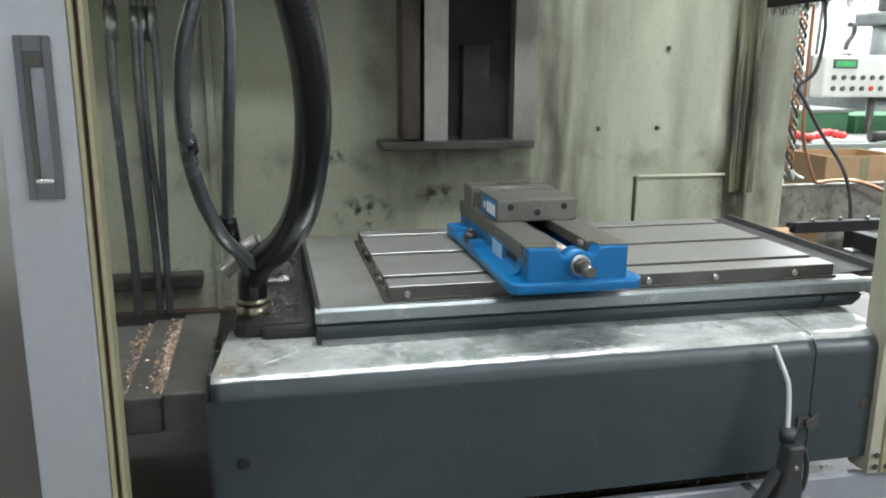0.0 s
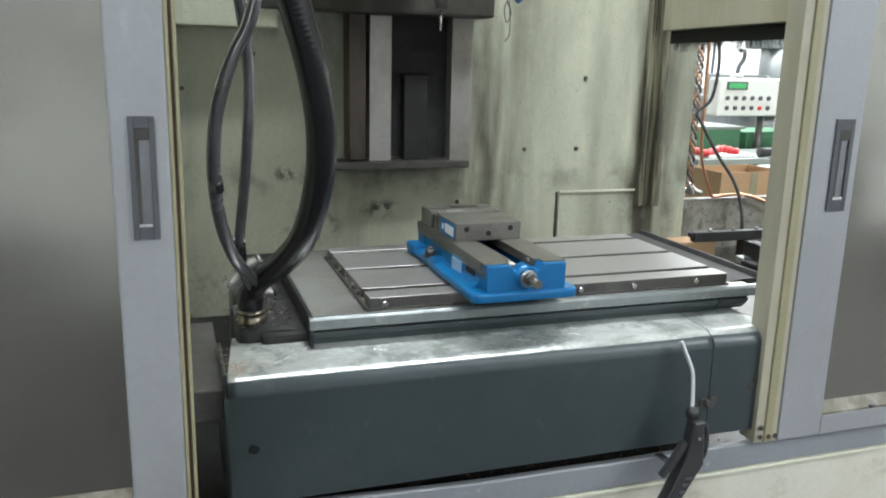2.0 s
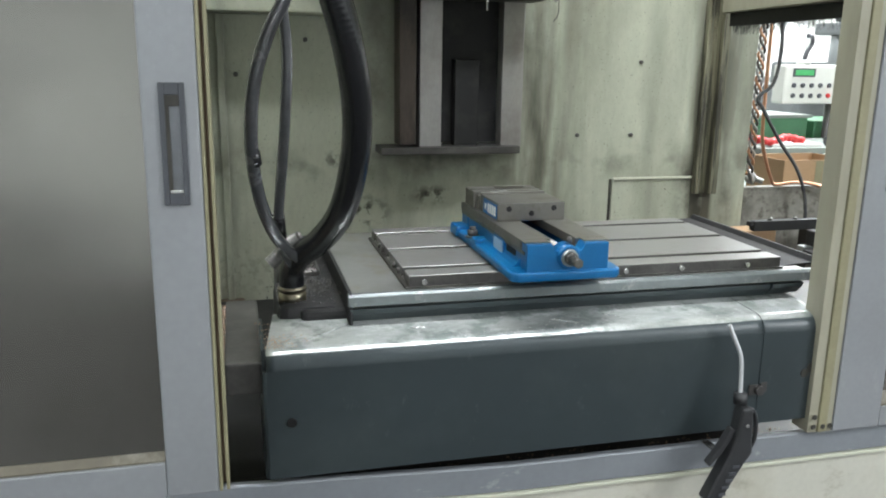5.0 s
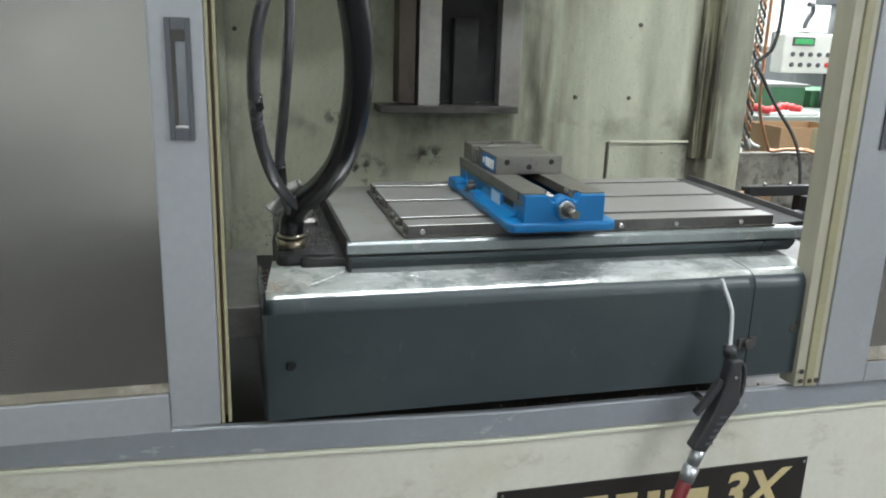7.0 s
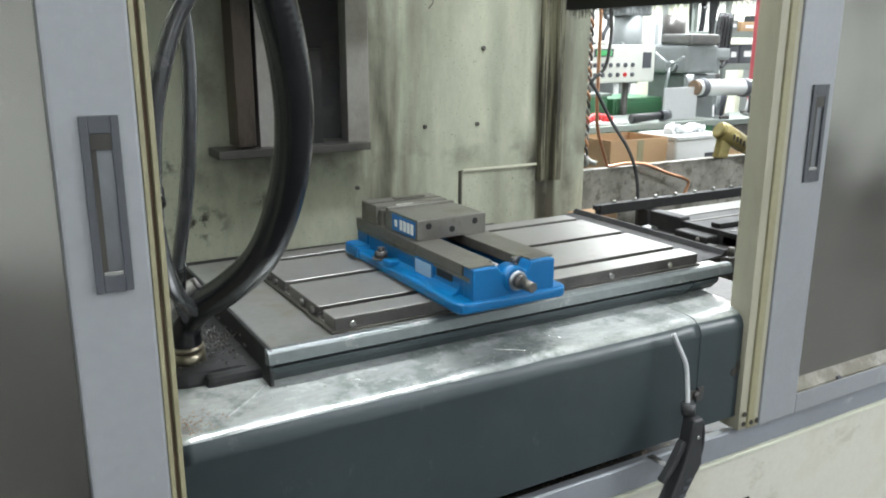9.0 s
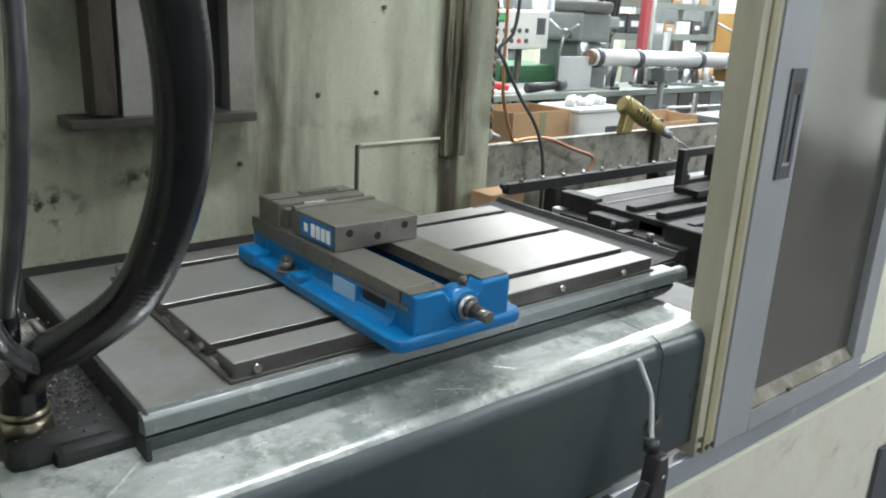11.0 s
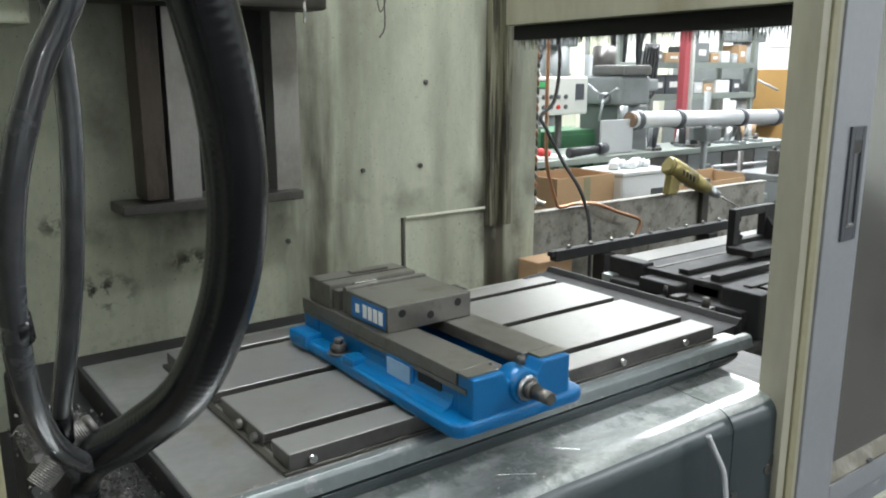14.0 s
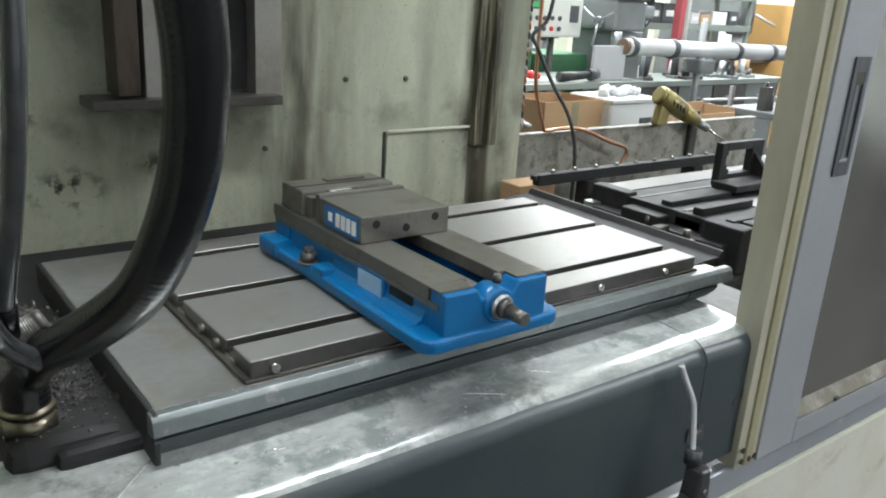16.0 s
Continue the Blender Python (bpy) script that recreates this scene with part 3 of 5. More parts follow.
# dark bars on the slot bottoms paint in the shade along with the dirt
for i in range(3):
    part("slot_shadow_bar", bm_box(-0.289, 0.542, slots[i] - 0.0145, slots[i] + 0.0145, 0.9302, 0.9312), M["grime_shade"], table, "dirt and painted shade in the T-slot")
for bx, by in ((-0.262, TY0 - 0.004), (0.17, TY0 - 0.004), (0.46, TY0 - 0.004), (0.30, TY0 - 0.004)):
    part("bolt", bm_cyl((bx, TY0 + 0.003, 0.937), (bx, TY0 - 0.006, 0.937), 0.006, seg=6), M["steel_bright"], table)
for by in (-0.02, 0.03, 0.17, 0.21):
    part("bolt", bm_cyl((-0.287, by, 0.937), (-0.299, by, 0.937), 0.007, seg=6), M["steel_dark"], table)

cover = thing("bed_cover", (-0.07, -0.2, 0.62), "dark grey-green enamelled bed cover, its worn top painted lighter as lit", "machine cover")


def cover_profile(z0=0.62):
    pts = [(-0.05, 0.868), (-0.12, 0.866), (-0.205, 0.861)]
    for k in range(13):
        a = math.radians(78 * k / 12 + 8)
        pts.append((-0.214 - 0.036 * math.sin(a), 0.824 + 0.036 * math.cos(a)))
    return pts + [(-0.25, z0), (-0.238, z0), (-0.238, 0.81), (-0.05, 0.845)]


body = bm_prism(cover_profile(), -0.574, 0.4208)
for v in body.verts:  # the left end leans in towards the top
    if v.co.x < -0.5:
        v.co.x += max(0, v.co.y + 0.23) * 0.12
body2_ = bm_prism(cover_profile(0.628), 0.423, 0.565)
for b_ in (body, body2_):
    bmesh.ops.subdivide_edges(b_, edges=[e for e in b_.edges if abs(e.verts[0].co.x - e.verts[1].co.x) > 0.1], cuts=60)
    b_.normal_update()
    for v in b_.verts:  # years of knocks: the sheet is slightly wavy along its edge
        if v.co.y < -0.19 and v.co.z > 0.8:
            v.co.z += 0.0016 * noise.noise(Vector((v.co.x * 9, 0, 3)))
            v.co.y += 0.0016 * noise.noise(Vector((v.co.x * 11, 5, 0)))
    for f in b_.faces:
        f.smooth = 0.12 < f.normal.z < 0.995 and f.normal.y < -0.05


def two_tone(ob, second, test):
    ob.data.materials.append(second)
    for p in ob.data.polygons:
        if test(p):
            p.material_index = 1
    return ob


# upward faces get the lit copy of the enamel, the front keeps the dark one
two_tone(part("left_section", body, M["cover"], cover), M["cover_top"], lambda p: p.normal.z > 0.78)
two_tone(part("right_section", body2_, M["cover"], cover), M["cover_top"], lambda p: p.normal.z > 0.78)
part("left_end", bm_prism([(-0.243, 0.622), (-0.243, 0.82), (-0.208, 0.853), (-0.05, 0.862), (0.0, 0.80), (0.0, 0.622)], -0.582, -0.5745, 0.003), M["cover"], cover)
part("corner_bead", bm_cyl((-0.573, -0.2415, 0.622), (-0.573, -0.2415, 0.825), 0.0085, seg=20), M["cover"], cover)
part("crease", bm_tube([(-0.415, -0.125, 0.8655), (-0.455, -0.165, 0.8645), (-0.50, -0.20, 0.861)], 0.0022, 6, 8), M["cover_top"], cover)
part("hinge_pin", bm_cyl((0.42, -0.248, 0.705), (0.42, -0.262, 0.705), 0.010, seg=10), M["steel_dark"], cover)
part("hinge_leaf", bm_box(0.398, 0.4195, -0.2535, -0.2505, 0.694, 0.717, 0.001), M["steel_dark"], cover)
part("hinge_leaf", bm_box(0.4245, 0.440, -0.2535, -0.2505, 0.698, 0.720, 0.001), M["steel_dark"], cover)
part("plug_hole", bm_cyl((-0.533, -0.2485, 0.727), (-0.533, -0.2525, 0.727), 0.0105, 0.008, 14), M["void"], cover, "open bolt hole")
part("screw", bm_cyl((0.452, -0.098, 0.864), (0.452, -0.098, 0.870), 0.009, 0.007, 14), M["steel_bright"], cover)
part("edge_patch", merge(bm_cyl((0.53, -0.2495, 0.731), (0.53, -0.2512, 0.731), 0.011, 0.009, 9), bm_cyl((0.545, -0.2495, 0.742), (0.545, -0.2512, 0.742), 0.013, 0.010, 7)), M["grime_shade"], cover)
for sx, sy, ex, ey in ((0.10, -0.165, 0.13, -0.19), (-0.02, -0.175, 0.03, -0.205), (-0.30, -0.17, -0.27, -0.172)):
    part("scratch", bm_tube([(sx, sy, 0.8634), ((sx + ex) / 2, (sy + ey) / 2, 0.8629), (ex, ey, 0.8617)], 0.0007, 4, 6), M["steel_bright"], cover)

ways = thing("telescopic_cover", (-0.75, -0.05, 0.6), "stepped steel telescopic way covers dusted with bronze chips", "machine cover")
for i, (xa, xb, zt) in enumerate(((-0.645, -0.579, 0.835), (-0.70, -0.646, 0.828), (-0.79, -0.701, 0.821), (-1.2, -0.791, 0.814))):
    part("cover_step", bm_box(xa, xb, -0.22 + 0.006 * i, 0.17 - 0.004 * i, 0.775 - 0.004 * i, zt, 0.004), M["steel_dark"], ways)
ways2 = thing("telescopic_cover", (0.8, -0.05, 0.6), "stepped steel way covers beside the bed", "machine cover")
for i, (xa, xb, zt) in enumerate(((0.569, 0.63, 0.846), (0.631, 0.70, 0.838), (0.701, 0.78, 0.83))):
    part("cover_step", bm_box(xa, xb, -0.19 + 0.006 * i, 0.33, 0.78, zt, 0.005), M["grime_shade"], ways2)
bed = thing("milling_machine", (0, 0.3, 0), "dark cast milling machine bed below the table", "machine")
part("casting", bm_box(-1.2, 0.9, -0.17, 1.2, 0.0, 0.53, 0.02), M["black_iron"], bed)
part("saddle", bm_box(-0.50, 0.50, -0.10, 0.6, 0.531, 0.884, 0.01), M["black_iron"], bed)
part("hose_block", bm_box(-0.545, -0.425, -0.085, 0.12, 0.531, 0.892, 0.02), M["black_iron"], bed, "oily cast block under the hose gland")
part("pipe_elbow", bm_box(-0.535, -0.435, 0.16, 0.30, 0.60, 0.905, 0.025, 3), M["steel_dark"], bed, "dark crusted pipe fitting")
part("rear_ledge", bm_box(-1.2, -0.60, 0.9, WY - 0.003, 0.20, 0.50, 0.01), M["rust"], bed, "rusty ledge at the back")
part("rear_rail", bm_box(-1.2, -0.70, 1.26, WY - 0.003, 0.585, 0.63, 0.006), M["steel_dark"], bed)

# ---------------------------------------------------------------- the vise
vise = thing("machine_vise", (0, 0, 0.95), "bright blue machine vise with ground steel jaws bolted to the table", "vise")
# flanged base: plan outline with round corners
fl = []
for cx, cy, a0 in ((0.088, 0.236, 0), (-0.088, 0.236, 90), (-0.094, -0.194, 180), (0.094, -0.194, 270)):
    for k in range(5):
        a = math.radians(a0 + 22.5 * k)
        fl.append((cx + 0.020 * math.cos(a), cy + 0.020 * math.sin(a)))
part("base_flange", bm_prism(fl, 0.9515, 0.9715, 0.007, "z", 3), M["vise_blue"], vise)
for sx in (-1, 1):
    part("flange_foot", bm_box(min(sx * 0.080, sx * 0.114), max(sx * 0.080, sx * 0.114), 0.190, 0.252, 0.9535, 0.980, 0.007), M["vise_blue"], vise)
    part("flange_foot", bm_box(min(sx * 0.080, sx * 0.110), max(sx * 0.080, sx * 0.110), 0.045, 0.082, 0.965, 0.981, 0.006), M["vise_blue"], vise)
    part("side_fillet", bm_prism([(sx * 0.0815, 0.992), (sx * 0.086, 0.980), (sx * 0.094, 0.974), (sx * 0.103, 0.9718), (sx * 0.0815, 0.9718)], -0.165, 0.06, 0.001, "y"), M["vise_blue"], vise)
    side = bm_prism([(-0.1755, 0.9662), (-0.1755, 1.008), (0.1995, 1.008), (0.1995, 0.9662)], sx * 0.046, sx * 0.082, 0.002)
    part("side_wall", side, M["vise_blue"], vise)
    part("side_boss", bm_box(min(sx * 0.0825, sx * 0.0875), max(sx * 0.0825, sx * 0.0875), -0.079, -0.012, 0.968, 1.006, 0.002), M["vise_blue"], vise)
    part("side_window", bm_box(min(sx * 0.0822, sx * 0.0835), max(sx * 0.0822, sx * 0.0835), -0.140, -0.086, 0.979, 1.003, 0.0004), M["void"], vise, "dark opening in the side")
    part("bed_rail", bm_box(0.026 if sx > 0 else -0.0865, 0.0865 if sx > 0 else -0.026, -0.1755, 0.250, 1.0085, 1.0275, 0.0015), M["jaw"], vise, "ground steel bed rail")
    part("rail_side", bm_box(min(sx * 0.0828, sx * 0.0862), max(sx * 0.0828, sx * 0.0862), -0.196, 0.246, 1.0015, 1.0083, 0.0006), M["jaw"], vise)
part("body_floor", bm_box(-0.0455, 0.0455, -0.175, 0.199, 0.9662, 0.982, 0.002), M["vise_blue"], vise)
front = bm_prism([(-0.084, 0.9662), (0.084, 0.9662), (0.084, 1.0245), (0.034, 1.0245), (0.026, 1.010), (-0.026, 1.010), (-0.034, 1.0245), (-0.084, 1.0245)], -0.208, -0.1762, 0.003, "y")
part("front_block", front, M["vise_blue"], vise)
for sx in (-1, 1):
    part("rail_tip", bm_box(0.036 if sx > 0 else -0.0865, 0.0865 if sx > 0 else -0.036, -0.200, -0.1757, 1.0247, 1.0275, 0.001), M["jaw"], vise)
part("rear_block", bm_box(-0.084, 0.084, 0.2, 0.250, 0.9662, 1.008, 0.003), M["vise_blue"], vise)
part("name_plate", bm_box(-0.0895, -0.0878, -0.074, -0.017, 0.974, 1.002, 0.0004), M["decal_pale"], vise, "pale blue maker's plate")
# moving jaw: a block with three screw holes in its front, set on the rails
mj = part("moving_jaw", bm_box(-0.076, 0.076, 0.0, 0.118, 1.0278, 1.067, 0.0018), M["jaw"], vise, "ground steel moving jaw")
part("jaw_lip", bm_box(-0.076, 0.076, 0.1185, 0.131, 1.0278, 1.0705, 0.0012), M["jaw"], mj, "hardened jaw plate")
for hx, hz in ((-0.051, 1.054), (0.0, 1.0435), (0.051, 1.054)):
    part("screw_hole", bm_cyl((hx, 0.001, hz), (hx, -0.0008, hz), 0.0064, 0.0060, 18), M["void"], mj, "dark socket hole")
part("side_decal", bm_box(-0.0774, -0.0762, 0.006, 0.1, 1.031, 1.0625, 0.0004), M["decal_blue"], mj, "blue maker's label")
for k in range(4):
    part("letter_bar", bm_box(-0.0782, -0.0775, 0.011 + 0.0148 * k, 0.0222 + 0.0148 * k, 1.0365, 1.0570, 0.0003), M["white"], mj, "white printed mark")
part("logo_mark", bm_box(-0.0782, -0.0775, 0.077, 0.088, 1.0405, 1.0535, 0.0003), M["white"], mj, "white printed mark")
fj = part("fixed_jaw", bm_box(-0.083, 0.083, 0.160, 0.230, 1.0278, 1.0675, 0.003), M["jaw"], vise, "ground steel fixed jaw")
part("jaw_step", bm_box(-0.0765, 0.0765, 0.1425, 0.1598, 1.0278, 1.060, 0.0012), M["jaw"], fj)
part("top_groove", bm_box(-0.0832, 0.0832, 0.185, 0.189, 1.0672, 1.0679), M["void"], fj, "dark groove across the jaw")
part("lead_screw", bm_cyl((0, 0.12, 0.9975), (0, -0.176, 0.9975), 0.014, seg=20), M["steel_dark"], vise, "dark lead screw")
part("screw_collar", bm_cyl((0, -0.2127, 0.9975), (0, -0.2200, 0.9975), 0.0178, 0.0168, 28, 0.002), M["zinc"], vise, "dull steel collar")
part("thrust_ring", bm_cyl((0, -0.2203, 0.9975), (0, -0.230, 0.9975), 0.0135, 0.0115, 24, 0.001), M["steel_dark"], vise)
part("hex_drive", bm_cyl((0, -0.2303, 0.9965), (-0.0, -0.260, 0.9965), 0.0105, 0.0100, 6, 0.0012), M["jaw"], vise, "hexagonal steel drive end")
part("front_boss", bm_cyl((0, -0.176, 0.9975), (0, -0.2125, 0.9975), 0.0240, 0.0232, 36, 0.002), M["vise_blue"], vise)
part("nipple", bm_cyl((0.004, -0.198, 1.0245), (0.004, -0.198, 1.035), 0.0065, 0.005, 8), M["steel_dark"], vise)
for sx in (-1, 1):
    clamp = part("hold_down_bolt", bm_cyl((sx * 0.098, 0.108, 0.9755), (sx * 0.098, 0.108, 0.988), 0.0125, seg=6, bevel=0.001), M["steel_dark"], vise, "dark hexagon nut")
    part("washer", bm_cyl((sx * 0.098, 0.108, 0.9718), (sx * 0.098, 0.108, 0.9752), 0.017, seg=20), M["steel_dark"], clamp)
    part("stud", bm_cyl((sx * 0.098, 0.108, 0.988), (sx * 0.098, 0.108, 0.996), 0.007, seg=12), M["steel_dark"], clamp)
work = tagged(part("workpiece", bm_box(-0.052, -0.012, 0.1315, 0.1421, 1.03, 1.0725, 0.001), M["steel_bright"]), "small bright steel workpiece held in the vise jaws", "workpiece")
stop = tagged(part("parallel_bar", bm_box(-0.02, 0.05, 0.196, 0.212, 1.0678, 1.0715, 0.001), M["jaw"]), "thin steel parallel lying on the fixed jaw", "bar")

# ---------------------------------------------------------------- spindle head
SX, SY, HZ = -0.02, 0.20, 0.337  # spindle axis, and how far the head stands above the jaws' working height
head = thing("spindle_head", (SX, SY, 1.6), "raised cream spindle head with oily steel spindle nose", "spindle head")
shell = bm_prism([(-0.177, 0.02), (-0.155, -0.002), (0.105, -0.002), (0.127, 0.02), (0.127, 0.90), (-0.177, 0.90)], 1.272 + HZ, 2.5, 0.006, "z")
part("head_shell", shell, M["cream_clean"], head)
part("side_box", bm_box(-0.325, -0.1775, 0.08, 0.62, 1.262 + HZ, 1.53 + HZ, 0.008), M["cream"], head)
part("side_motor", bm_box(-0.31, -0.1775, 0.13, 0.55, 1.531 + HZ, 2.05 + HZ, 0.01), M["steel_dark"], head)
part("label_plate", bm_box(-0.050, 0.068, -0.0045, -0.0015, 1.335 + HZ, 1.50 + HZ, 0.0006), M["white"], head, "blank white label")
part("label_plate", bm_box(-0.020, 0.032, -0.0045, -0.0015, 1.278 + HZ, 1.331 + HZ, 0.0006), M["white"], head, "blank white label")
part("under_plate", bm_box(-0.32, 0.12, 0.02, 0.62, 1.258 + HZ, 1.2715 + HZ, 0.003), M["grime_shade"], head)
part("carriage", bm_box(-0.39, 0.41, 0.905, 1.035, 1.49, 2.0, 0.01), M["grime_shade"], head, "dark oily slide carriage")


def turned(name, z1, z0, r1, r0, material, label="", seg=40, bev=0.0025):
    return part(name, bm_cyl((SX, SY, z1 + HZ), (SX, SY, z0 + HZ), r1, r0, seg, bev), material, head, label)


turned("nose_flange", 1.2575, 1.232, 0.086, 0.086, M["spindle_ring"])
turned("nose_ring", 1.2318, 1.198, 0.064, 0.061, M["spindle_ring"], "brassy oiled steel ring")
turned("nose_tip", 1.1978, 1.186, 0.046, 0.044, M["steel_dark"])
turned("tool_flange", 1.1858, 1.170, 0.0315, 0.0315, M["steel_dark"])
turned("tool_holder", 1.1698, 1.128, 0.021, 0.0155, M["steel_dark"])
turned("drill_bit", 1.128, 1.0748, 0.003, 0.003, M["steel_bright"], "thin bright drill bit", 12, 0)
# segmented blue coolant nozzles beside the spindle
for k, (bx, by, bz, ex, ez) in enumerate(((0.085, 0.17, 1.252, 0.17, 1.165), (0.10, 0.23, 1.252, 0.20, 1.175))):
    for j in range(7):
        u = j / 6
        px = bx + (ex - bx) * u
        pz = bz + HZ + (ez - bz) * u * (1.3 - 0.3 * u)
        part("nozzle_segment", bm_cyl((px, by, pz), (px + 0.010, by, pz - 0.013), 0.0105, 0.0085, 14, 0.0015), M["blue_plastic"] if j > 1 else M["steel_dark"], head, "blue plastic nozzle link" if j > 1 else "")
part("valve", bm_box(0.075, 0.095, 0.18, 0.20, 1.225 + HZ, 1.256 + HZ, 0.003), M["red_plastic"], head, "red valve lever")
part("hanging_wire", bm_tube([(0.19, 0.3, 1.56), (0.20, 0.3, 1.50), (0.212, 0.3, 1.47), (0.20, 0.3, 1.445), (0.192, 0.3, 1.48), (0.205, 0.3, 1.50), (0.21, 0.3, 1.42), (0.197, 0.3, 1.395)], 0.0015, 6, 6), M["steel_dark"], head)
head.location += Vector((0.029, 0.19, 0.069))

# ---------------------------------------------------------------- sliding doors, sill and front panels
def pull(parent, x0, x1, z0, z1, y):
    """A recessed door pull: a dark frame round a pressed metal cup, its inner shade painted as dark strips."""
    fr = bmesh.new()
    w = (x1 - x0) * 0.22
    bm_box(x0, x0 + w, y - 0.004, y - 0.0005, z0, z1, 0.001, bm=fr)
    bm_box(x1 - w, x1, y - 0.004, y - 0.0005, z0, z1, 0.001, bm=fr)
    bm_box(x0 + w, x1 - w, y - 0.004, y - 0.0005, z1 - w * 2.2, z1, 0.001, bm=fr)
    bm_box(x0 + w, x1 - w, y - 0.004, y - 0.0005, z0, z0 + w * 2.2, 0.001, bm=fr)
    h = part("door_pull", fr, M["handle_dark"], parent, "dark recessed pull")
    part("pull_cup", bm_prism([(y - 0.002, z0 + w * 2.2), (y - 0.0006, z0 + w * 2.6), (y - 0.0004, z1 - w * 2.8), (y - 0.0015, z1 - w * 2.2), (y - 0.0003, z1 - w * 2.2), (y - 0.0003, z0 + w * 2.2)],
                              x0 + w * 1.7, x1 - w), M["pull_cup"], h, "worn metal cup")
    # two dark strips stand in for the shade at the cup's left side and top
    part("cup_side_shade", bm_box(x0 + w, x0 + w * 1.69, y - 0.0032, y - 0.0004, z0 + w * 2.2, z1 - w * 2.2, 0.0004), M["grime_shade"], h)
    part("pull_shade", bm_box(x0 + w, x1 - w, y - 0.0034, y - 0.0022, z1 - w * 4.2, z1 - w * 2.2, 0.0004), M["grime_shade"], h)
    part("cup_lip", bm_box(x0 + w * 1.1, x1 - w * 1.1, y - 0.0046, y - 0.0024, z0 + w * 2.2, z0 + w * 2.8, 0.0006), M["steel_bright"], h)


DY = -0.58
ld = tagged(thing("sliding_door", (-0.9, DY, 0.79), "", ""), "grey enamelled sliding door with a smoky panel, pushed open", "door", "sliding doors")
part("stile", bm_box(-0.716, -0.650, DY, DY + 0.03, 0.792, 2.15, 0.003), M["door_grey"], ld)
pull(ld, -0.6955, -0.6655, 1.186, 1.333, DY)
part("edge_fold", bm_box(-0.6495, -0.645, DY + 0.002, DY + 0.034, 0.792, 2.15, 0.001), M["seal"], ld)
part("edge_gap", bm_box(-0.6445, -0.641, DY + 0.012, DY + 0.034, 0.80, 2.15), M["rust"], ld, "rust-brown inner edge")
part("seal_strip", bm_box(-0.6405, -0.636, DY + 0.004, DY + 0.03, 0.792, 2.15, 0.001), M["seal"], ld, "yellowed rubber seal")
part("panel", bm_box(-1.62, -0.7165, DY + 0.012, DY + 0.018, 0.8545, 2.15), M["glass_panel"], ld, "smoky reflecting sheet")
part("bottom_rail", bm_box(-1.62, -0.7165, DY, DY + 0.03, 0.786, 0.842, 0.002), M["door_grey"], ld)
part("glazing_bead", bm_prism([(DY + 0.004, 0.8425), (DY + 0.004, 0.8445), (DY + 0.0118, 0.854), (DY + 0.02, 0.854), (DY + 0.02, 0.8425)], -1.62, -0.7165), M["bead"], ld, "dirty glazing bead")
part("hanger", bm_box(-1.62, -0.640, DY + 0.002, DY + 0.028, 2.1505, 2.20, 0.002), M["door_grey"], ld)
structure("door_track", bm_box(-1.70, 1.3, DY - 0.01, -0.20, 2.2005, 2.26, 0.003), M["sill_grey"], "grey steel track that carries the sliding doors", "track")

FY = -0.25


def long_sheet(profile, x0, x1, bevel):
    """A long folded sheet along the front, lifting a little towards its west end as the bent original does."""
    b = bm_prism(profile, x0, x1, bevel)
    bmesh.ops.subdivide_edges(b, edges=[e for e in b.edges if abs(e.verts[0].co.x - e.verts[1].co.x) > 1.0], cuts=60)
    for v in b.verts:
        lift = max(0.0, -v.co.x - 0.1)
        v.co.z += (0.038 * lift + 0.001 * noise.noise(Vector((v.co.x * 6, 1, 0)))) * (1 if v.co.z > 0.3 else 0)
    return b


structure("front_sill", long_sheet([(-0.226, 0.590), (FY + 0.004, 0.594), (FY, 0.591), (FY, 0.538), (-0.226, 0.536)], -1.75, 2.2, 0.0015), M["sill_grey"], "worn grey steel sill of the machine opening", "sill")
structure("front_panel", long_sheet([(FY + 0.005, 0.0), (FY + 0.005, 0.5345), (FY + 0.02, 0.5345), (FY + 0.02, 0.0)], -1.75, 2.2, 0.002), M["cream_front"], "cream sheet front panel with scuffs", "panel")
structure("plinth_recess", bm_box(1.50, 2.2, FY - 0.006, FY + 0.004, 0.0, 0.285, 0.002), M["handle_dark"], "dark recessed plinth at the end of the front panel", "panel")
structure("sill_strip", long_sheet([(FY - 0.004, 0.528), (FY - 0.004, 0.5352), (FY + 0.0045, 0.5352), (FY + 0.0045, 0.528)], -1.75, 2.2, 0.0008), M["cream"], "thin cream edge strip below the sill", "trim")

rd = tagged(thing("sliding_door", (0.9, -0.25, 0.59), "", ""), "grey enamelled sliding door with yellowed seal, half shut", "door", "sliding doors")
RY = -0.262
part("seal_channel", bm_box(0.545, 0.568, RY, RY + 0.05, 0.599, 2.15, 0.001), M["post_cream"], rd)
part("seal_strip", bm_box(0.5685, 0.590, RY - 0.004, RY + 0.03, 0.599, 2.15, 0.003), M["seal"], rd, "yellowed rubber seal")
part("edge_fold", bm_box(0.5905, 0.603, RY - 0.002, RY + 0.04, 0.599, 2.15, 0.001), M["post_cream"], rd)
part("stile", bm_box(0.6035, 0.720, RY - 0.006, RY + 0.03, 0.599, 2.15, 0.003), M["door_grey"], rd)
pull(rd, 0.652, 0.700, 1.118, 1.310, RY - 0.006)
part("bottom_rail", bm_box(0.7205, 1.20, RY - 0.006, RY + 0.03, 0.599, 0.645, 0.002), M["door_grey"], rd)
